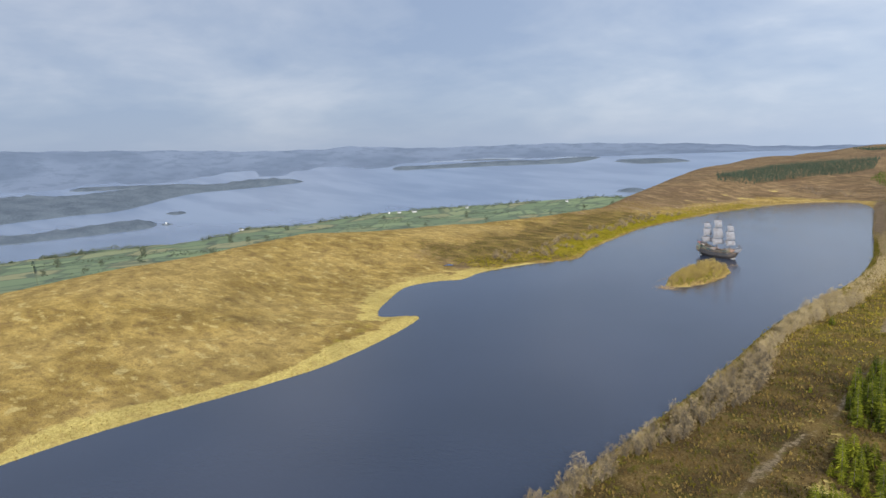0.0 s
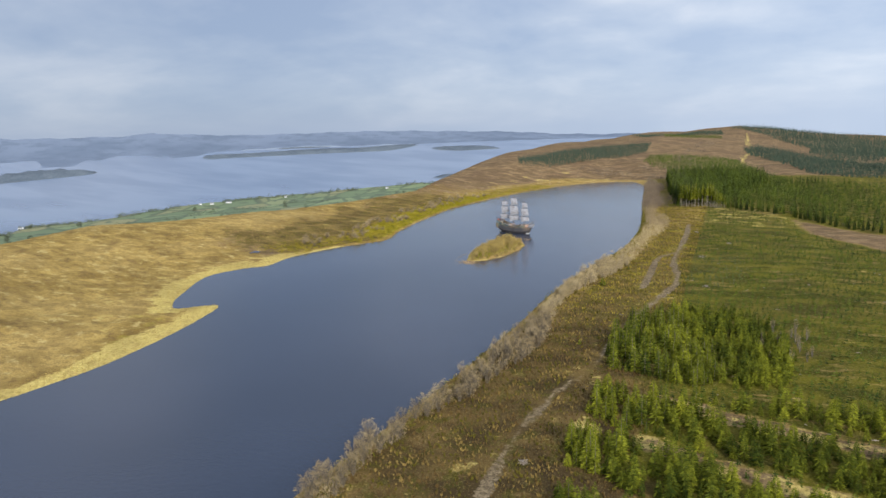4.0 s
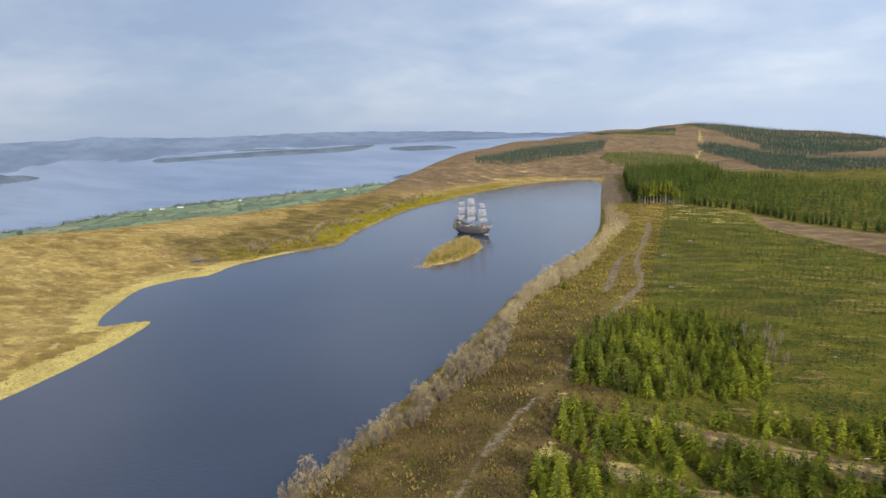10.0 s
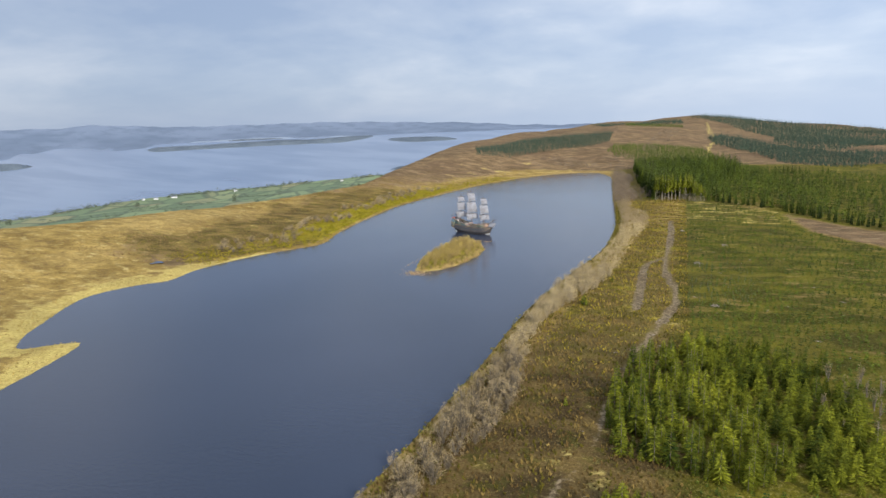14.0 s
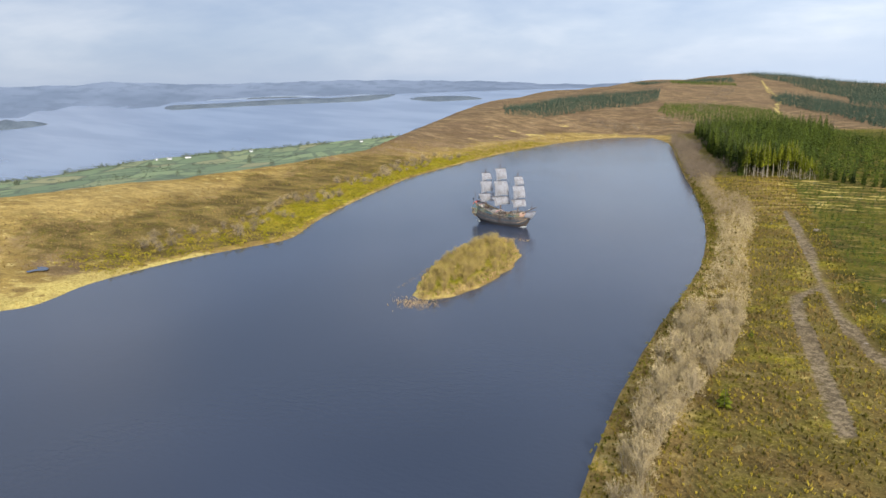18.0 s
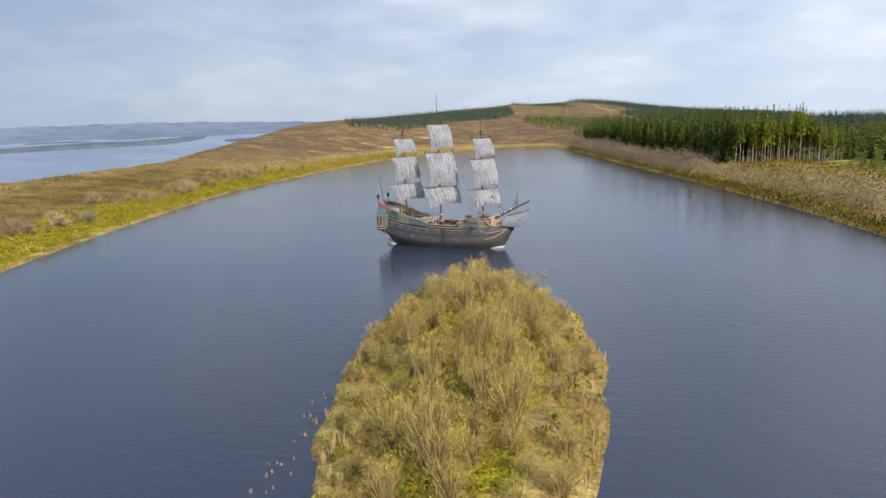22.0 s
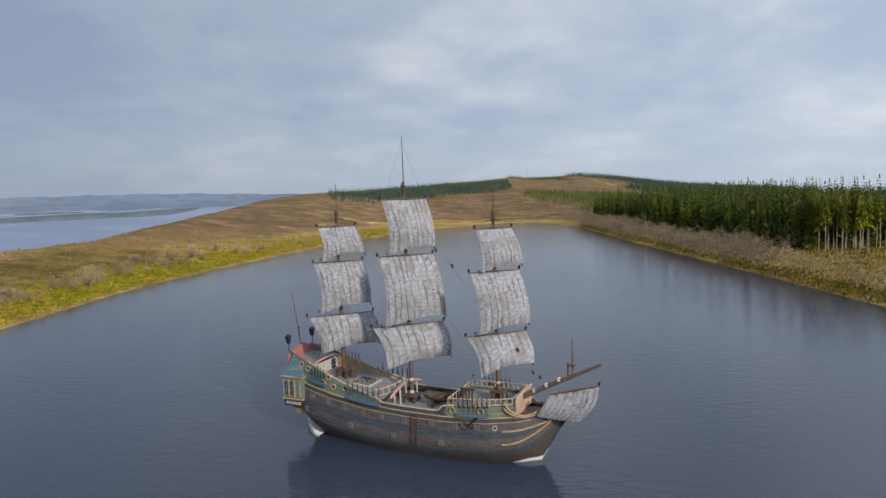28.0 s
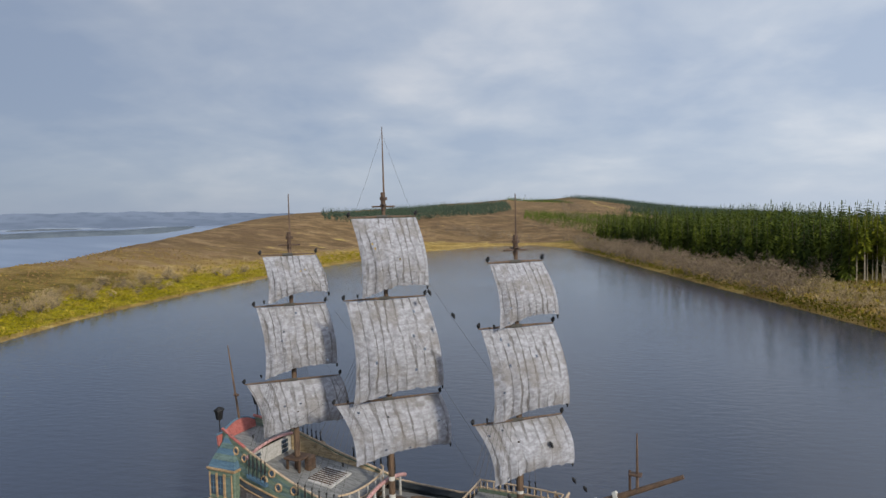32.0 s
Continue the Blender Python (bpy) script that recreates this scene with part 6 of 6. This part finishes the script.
def sail_mesh(mx, top, foot, w1, w2, seed, narrow):
    """A patched, holed sail that bellies out from its yard, with a frayed foot."""
    rs2 = np.random.RandomState(seed)
    bm = bmesh.new()
    uvl = bm.loops.layers.uv.new("UVMap")
    nu, nv = 40, 32
    g, at = [], {}
    for v in range(nv + 1):
        row = []
        for u in range(nu + 1):
            a, b = u / nu * 2 - 1, v / nv
            w = ((w1 + 0.36) * (1 - b) + w2 * 0.97 * b) / 2 * (1 - 0.05 * math.sin(math.pi * b))
            bel = (0.36 * (top - foot) ** 0.75) * math.sin(math.pi * min(b * 0.72 + 0.06, 1)) * (1 - 0.55 * a * a) + b * 0.55 + 0.05 * math.sin(a * 17 + seed) * b
            l = a * w * (1 - narrow * b - 0.06 * math.sin(math.pi * b) if a < 0 else 1 + 0.13 * math.sin(math.pi * b)) + b * 0.40
            z = top + (foot - top) * b + (0.30 * (1 - a * a) * b ** 3) + (rs2.uniform(-0.06, 0.03) if v == nv else 0)
            p = bm.verts.new((mx + l * cy + bel * sy, l * sy - bel * cy, z - 0.45 * max(0, -a) * b + 0.20 * max(0, a) * b))
            at[p] = (u / nu, 1 - b)
            row.append(p)
        g.append(row)
    holes = {(rs2.randint(2, nu - 2), rs2.randint(3, nv - 1)) for _ in range(5)}
    for v in range(nv):
        for u in range(nu):
            if (u, v) not in holes:
                f = bm.faces.new((g[v][u], g[v + 1][u], g[v + 1][u + 1], g[v][u + 1]))
                for lp in f.loops:
                    lp[uvl].uv = (at[lp.vert][0] + seed * 0.37, at[lp.vert][1] * (top - foot) / w2)
    return bm


seed = 1
for mx, tip, dk, sails in MASTS:
    mast = part("mast", tube([(mx, 0, dk - 1.5), (mx, 0, 12), (mx, 0, sails[0][0] + 0.5)], [0.23, 0.18, 0.11], 10), M_SPAR, ship)
    part("topmast_pole", tube([(mx, 0.12, sails[0][0] - 0.3), (mx, 0.12, tip)], [0.09, 0.03], 6), M_SPAR, mast)
    for z in (dk + 1.6, dk + 2.8, 10.0, 15.0):
        part("mast_hoop", tube([(mx, 0, z), (mx, 0, z + 0.28)], 0.25 - 0.006 * z, 10), M_BAND, mast)
    zt = sails[0][0] + 0.75
    part("crosstree", box((mx, 0, zt), (1.5, 0.16, 0.10), (0, 0, 43)), M_DARK, mast)
    part("crosstree", box((mx, 0, zt + 0.1), (0.16, 1.2, 0.10), (0, 0, 43)), M_DARK, mast)
    part("mast_cap", box((mx, 0.05, zt + 0.5), (0.34, 0.42, 0.2)), M_DARK, mast)
    part("trestle", tube([(mx, 0, zt - 0.3), (mx, 0, zt + 0.9)], 0.15, 8), M_DARK, mast)
    for top, foot, w1, w2 in sails:
        h = w1 / 2 + 0.24
        yard = part("yard", tube([(mx - h * cy, -h * sy - 0.15, top + 0.08), (mx, -0.22, top + 0.10), (mx + h * cy, h * sy - 0.15, top + 0.08)], [0.04, 0.085, 0.04], 8), M_SPAR, ship)
        for sgn in (-1, 1):
            part("block", tube([(mx + sgn * h * cy, sgn * h * sy - 0.15, top + 0.12), (mx + sgn * h * cy, sgn * h * sy - 0.15, top + 0.28), (mx + sgn * h * cy + 0.08, sgn * h * sy - 0.15, top + 0.46)], [0.05, 0.14, 0.05], 6), M_IRON, yard)
        part("yard_sling", tube([(mx - 0.35 * cy, -0.35 * sy - 0.2, top + 0.1), (mx + 0.35 * cy, 0.35 * sy - 0.2, top + 0.1)], 0.11, 8), M_ROPE, yard)
        sl = part("sail", sail_mesh(mx, top, foot, w1, w2, seed, 0.18 if top < 12.5 else 0.05), M_SAIL, ship, "tattered grey canvas sail", smooth=True)
        hd = w2 / 2
        for sgn in (-1, 1):
            z = foot + (-0.25 if sgn < 0 else 0.05)
            part("sheet_block", tube([(mx + (sgn * hd + 0.35) * cy + 0.55 * sy, (sgn * hd + 0.35) * sy - 0.55 * cy, z + 0.1), (mx + (sgn * hd + 0.35) * cy + 0.55 * sy, (sgn * hd + 0.35) * sy - 0.55 * cy, z - 0.15)], [0.08, 0.04], 5), M_IRON, sl)
        seed += 1
# stays and braces
LINES = [((-0.65, 0, 23.5), (8.3, 0, 11.4)), ((-0.65, 0, 18.5), (8.0, 0, 6.0)), ((-8.3, 0, 21.4), (-0.65, 0, 12.5)), ((-8.3, 0, 17.6), (-1.2, 0, 7.0)),
         ((-0.65, 0.1, 28.6), (-2.1, -1.2, 23.4)), ((-0.65, 0.1, 28.6), (0.8, 1.2, 23.4)), ((-3.9, -2.4, 11.5), (-10.5, -1.8, 7.4)), ((0.8, 2.2, 11.5), (6.9, -1.2, 6.2))]
for a, b in LINES:
    a, b = Vector(a), Vector(b)
    mid_ = (a + b) / 2 - Vector((0, 0, 0.02 * (a - b).length))
    part("rope", tube([a, mid_, b], 0.009, 3), M_ROPE, ship)
for p in ((10.0, 0.2, 9.8), (11.4, 0.1, 7.9), (12.1, 0.1, 7.5), (7.9, -1.4, 7.0), (4.0, 0.0, 17.2), (2.4, 0.0, 18.6)):
    part("rigging_block", tube([Vector(p), Vector(p) + Vector((0.08, 0, -0.14)), Vector(p) + Vector((0.2, 0, -0.34))], [0.05, 0.13, 0.05], 6), M_IRON, ship)
# bowsprit, its little topmast and the spritsail
bow = part("bowsprit", tube([(9.3, -0.1, 4.9), (13, -0.1, 6.8), (17.4, -0.1, 8.95)], [0.24, 0.2, 0.12], 10), M_SPAR, ship)
for u in (0.28, 0.42, 0.56):
    p, q = Vector((9.3, -0.1, 4.9)).lerp(Vector((17.2, -0.1, 9.15)), u), Vector((9.3, -0.1, 4.9)).lerp(Vector((17.2, -0.1, 9.15)), u + 0.025)
    part("lashing", tube([p, q], 0.24, 10), M_BAND, bow)
part("sprit_topmast", tube([(15.0, -0.1, 7.8), (15.0, -0.1, 11.0)], [0.09, 0.04], 6), M_SPAR, bow)
part("sprit_top", box((14.9, -0.1, 8.7), (0.7, 0.5, 0.10)), M_DARK, bow)
part("sprit_stump", tube([(14.6, -0.1, 7.6), (14.6, -0.1, 8.9)], 0.07, 6), M_DARK, bow)
a, b = Vector((13.2, -0.9, 6.2)), Vector((17.3, -0.5, 7.25))
sprit = part("spritsail_yard", tube([a, (a + b) / 2, b], [0.07, 0.12, 0.06], 8), M_SPAR, ship)
part("block", tube([b, b + Vector((0, 0, 0.25)), b + Vector((0.1, 0, 0.4))], [0.05, 0.13, 0.05], 6), M_IRON, sprit)
bm = bmesh.new()
uvl = bm.loops.layers.uv.new("UVMap")
g = []
for v in range(15):
    row = []
    for u in range(19):
        p = a.lerp(b, u / 18)
        w = v / 14
        q = Vector((12.2, -1.3, 4.35)).lerp(Vector((15.6, -0.9, 4.15)), u / 18)
        row.append((bm.verts.new(p.lerp(q, w) + Vector((0.55 * math.sin(math.pi * w) * (u / 18), -0.45 * math.sin(math.pi * w * 0.85), 0.10 * math.sin(u * 1.9) * (1 - w) + 0.06 * math.sin(u * 2.3) * w))), (u / 18, 1 - w)))
    g.append(row)
for v in range(14):
    for u in range(18):
        c4 = (g[v][u], g[v + 1][u], g[v + 1][u + 1], g[v][u + 1])
        f = bm.faces.new([q[0] for q in c4])
        for lp, q in zip(f.loops, c4):
            lp[uvl].uv = q[1]
part("spritsail", bm, M_SAIL, ship, "small tattered spritsail under the bowsprit", smooth=True)


def draw_in(ob):
    """Shortens the overhang of stern and beak a little on every part of the ship."""
    if ob.type == "MESH" and ob.name.split(".")[0] not in ("bowsprit", "lashing", "sprit_topmast", "sprit_top", "sprit_stump", "spritsail_yard", "spritsail", "rope", "block"):
        for v in ob.data.vertices:
            if v.co.x < -10.5:
                v.co.x = -10.5 + (v.co.x + 10.5) * 0.80
            elif v.co.x > 11:
                v.co.x = 11 + (v.co.x - 11) * 0.90
    for child in ob.children:
        draw_in(child)


draw_in(ship)

# ---- small things in the landscape ----
M_WALL = grainy("whitewashed wall", (0.45, 0.44, 0.41), (0.62, 0.61, 0.58), 0.6, 0.9, 0.2, 0.02)
M_SLATE = grainy("grey slate roof", (0.09, 0.09, 0.10), (0.20, 0.20, 0.21), 1.2, 0.8, 0.3, 0.02)
M_LOG = timber("bleached dead branches", (0.14, 0.11, 0.08), (0.30, 0.25, 0.20))


def far_ground(x, y, lift):
    return float(far_sheet(math.hypot(x - HUB[0], y - HUB[1]))) + lift


def farmhouse(x, y, z, turn, L, W, H):
    h = thing("farmhouse", "small whitewashed farmhouse with a slate roof among fields", "house", pose(x, y, z, 0, 0, turn), "lowland farmhouses")
    wall = part("wall", box((0, 0, H / 2), (L, W, H), bevel=0.1), M_WALL, h)
    part("roof", sheet([[(sx * (L / 2 + 0.3), -W / 2 - 0.4, H - 0.1), (sx * (L / 2 + 0.3), 0, H + W * 0.42), (sx * (L / 2 + 0.3), W / 2 + 0.4, H - 0.1)] for sx in (-1, 1)], 0.25), M_SLATE, h)
    for sx in (-1, 1):
        part("gable", sheet([[(sx * L / 2, -W / 2, H), (sx * L / 2, W / 2, H)], [(sx * L / 2, -0.05, H + W * 0.4), (sx * L / 2, 0.05, H + W * 0.4)]], 0.1), M_WALL, h)
        part("chimney", box((sx * (L / 2 - 0.6), 0, H + W * 0.45), (0.8, 0.8, 1.6)), M_WALL, h)
    for k in (-1, 0, 1):
        for sy_ in (-1, 1):
            part("window", box((k * L * 0.3, sy_ * (W / 2 + 0.02), H * 0.55), (1.0, 0.12, 1.3)), M_GLASS, h)


for x, y, turn, L in ((-1835, 1600, 25, 16), (-1790, 1650, 30, 22), (-1870, 1570, -20, 10), (-1330, 2190, 40, 12), (-2030, 930, 10, 18), (-1650, 1850, 60, 11)):
    farmhouse(x, y, far_ground(x, y, 5.0), turn, L, 8, 4.5)
cot = thing("ruin", "pale stone ruin on a tiny islet", "ruin", pose(-2490, 865, far_ground(-2490, 865, 3), 0, 0, 20))
part("wall", box((0, 0, 3), (6, 5, 6), bevel=0.3), M_WALL, cot)
part("broken_top", box((1.2, 0, 6.8), (2.6, 4, 2.4), bevel=0.3, taper=0.7), M_WALL, cot)

# a lattice mast on the hill's brow
mz = ground_z(32, 990)
mast_t = thing("radio_mast", "thin grey radio mast on the hilltop", "mast", pose(32, 990, mz - 0.3) @ Matrix.Diagonal((0.6, 0.6, 0.5, 1)))
for ax_, ay_ in ((-1, -1), (1, -1), (1, 1), (-1, 1)):
    part("leg", tube([(ax_ * 0.9, ay_ * 0.9, 0), (ax_ * 0.2, ay_ * 0.2, 24)], 0.09, 5), M_IRON, mast_t)
for k in range(6):
    w = 0.9 - 0.115 * k
    part("brace", tube([(-w, -w, 4 * k), (w, -w + 0.1, 4 * k + 3.5), (w, w, 4 * k + 3.6), (-w, w, 4 * k)], 0.06, 4), M_IRON, mast_t)

# a shallow pool behind the west shore, and a thread of a stream
pool_pts = curve_round([(-134, -103.5), (-131, -103), (-128, -104), (-127, -106), (-129.5, -107.5), (-130.5, -109.5), (-132.5, -108.5), (-132, -106)], 5)
bm = bmesh.new()
pz_ = max(ground_z(x, y) for x, y in pool_pts) + 0.02
bm.faces.new([bm.verts.new((x, y, pz_)) for x, y in pool_pts])
tagged(new("pool_water", finish(bm, "pool_water", M_WATER, False)), "shallow peaty pool in the boggy grass", "water", kind="structure")

# brushwood, stumps and felling waste
rs = np.random.RandomState(77)


def brush_heap(x, y, r):
    heap = thing("brush_heap", "heap of dead grey brushwood beside the track", "brushwood", pose(x, y, ground_z(x, y)), "brush heaps")
    for k in range(26):
        a, l = rs.uniform(0, 6.28), r * rs.uniform(0.6, 1.3)
        z = rs.uniform(0.1, 0.9)
        c = Vector((rs.uniform(-0.5, 0.5) * r, rs.uniform(-0.5, 0.5) * r, z))
        d = Vector((math.cos(a), math.sin(a), rs.uniform(-0.15, 0.35))) * l
        part("branch", tube([c - d * 0.5, c + d * 0.1 + Vector((0, 0, 0.1)), c + d * 0.5], [0.06, 0.045, 0.015], 4), M_LOG, heap)


for x, y, r in ((108, -284, 1.8), (93, -287, 1.3), (118, -66, 2.2), (122, -128, 1.6), (112, 10, 1.5), (130, -30, 1.8)):
    brush_heap(x, y, r)
log_ends = []
for k in range(900):
    x, y = rs.uniform(92, 260), rs.uniform(-320, 125)
    w = near_line(np.array([x]), np.array([y]), TRACK_A)[0]
    if (w < 6 and rs.rand() < 0.9) or (y > 60 and x < 150) or rs.rand() < 0.25:
        a, l = rs.uniform(0, 3.14) if w > 6 else rs.uniform(-0.5, 0.5), rs.uniform(0.6, 2.2)
        log_ends.append((x, y, a, l))
le = np.array(log_ends)
zz = height(le[:, 0], le[:, 1]) + 0.12
d = np.stack([np.cos(le[:, 2]) * le[:, 3], np.sin(le[:, 2]) * le[:, 3], rs.uniform(-0.1, 0.2, len(le))], -1)
c0 = np.stack([le[:, 0], le[:, 1], zz], -1)
stuff("felling_waste", "scattered pale stumps and felled branches on the replanted ground", "brushwood", kites(c0 - d / 2, c0 + d / 2, np.full(len(le), 0.13), rs), M_LOG)
# leaning dead poles at the wood's front
for k in range(4):
    x = rs.uniform(104, 122)
    y = 148 - (x - 92) * 0.45 - rs.uniform(2, 6)
    g0 = ground_z(x, y)
    a, l = rs.uniform(0, 6.28), rs.uniform(6, 12)
    t_ = thing("fallen_tree", "leaning dead tree at the front of the spruce wood", "dead tree", pose(x, y, g0), "fallen trees")
    part("trunk", tube([(0, 0, -0.2), (math.cos(a) * l * 0.5, math.sin(a) * l * 0.3, l * 0.28), (math.cos(a) * l, math.sin(a) * l * 0.6, l * 0.5)], [0.11, 0.08, 0.03], 6), M_LOG, t_)
    part("branch", tube([(math.cos(a) * l * 0.5, math.sin(a) * l * 0.3, l * 0.28), (math.cos(a + 0.5) * l * 0.7, math.sin(a) * l * 0.4, l * 0.5)], [0.05, 0.02], 4), M_LOG, t_)
# one dark evergreen among the willows, and a few bright spruces on the bank
ever = [conifer(4.2, 1.5, 9, 7, 900 + k, bare=0.02, droop=0.05) for k in range(2)]
plant_things("evergreen_bush", "single bright green conifer among pale willows", "tree", "evergreens on the bank", ever, np.array([(80.7, -129.7), (84, -32), (88, -210), (90, 20), (86.5, -95)]), np.array([1.0, 0.6, 0.5, 0.6, 0.5]), rs, (M_BARK, M_PINE), ("trunk", "crown"))
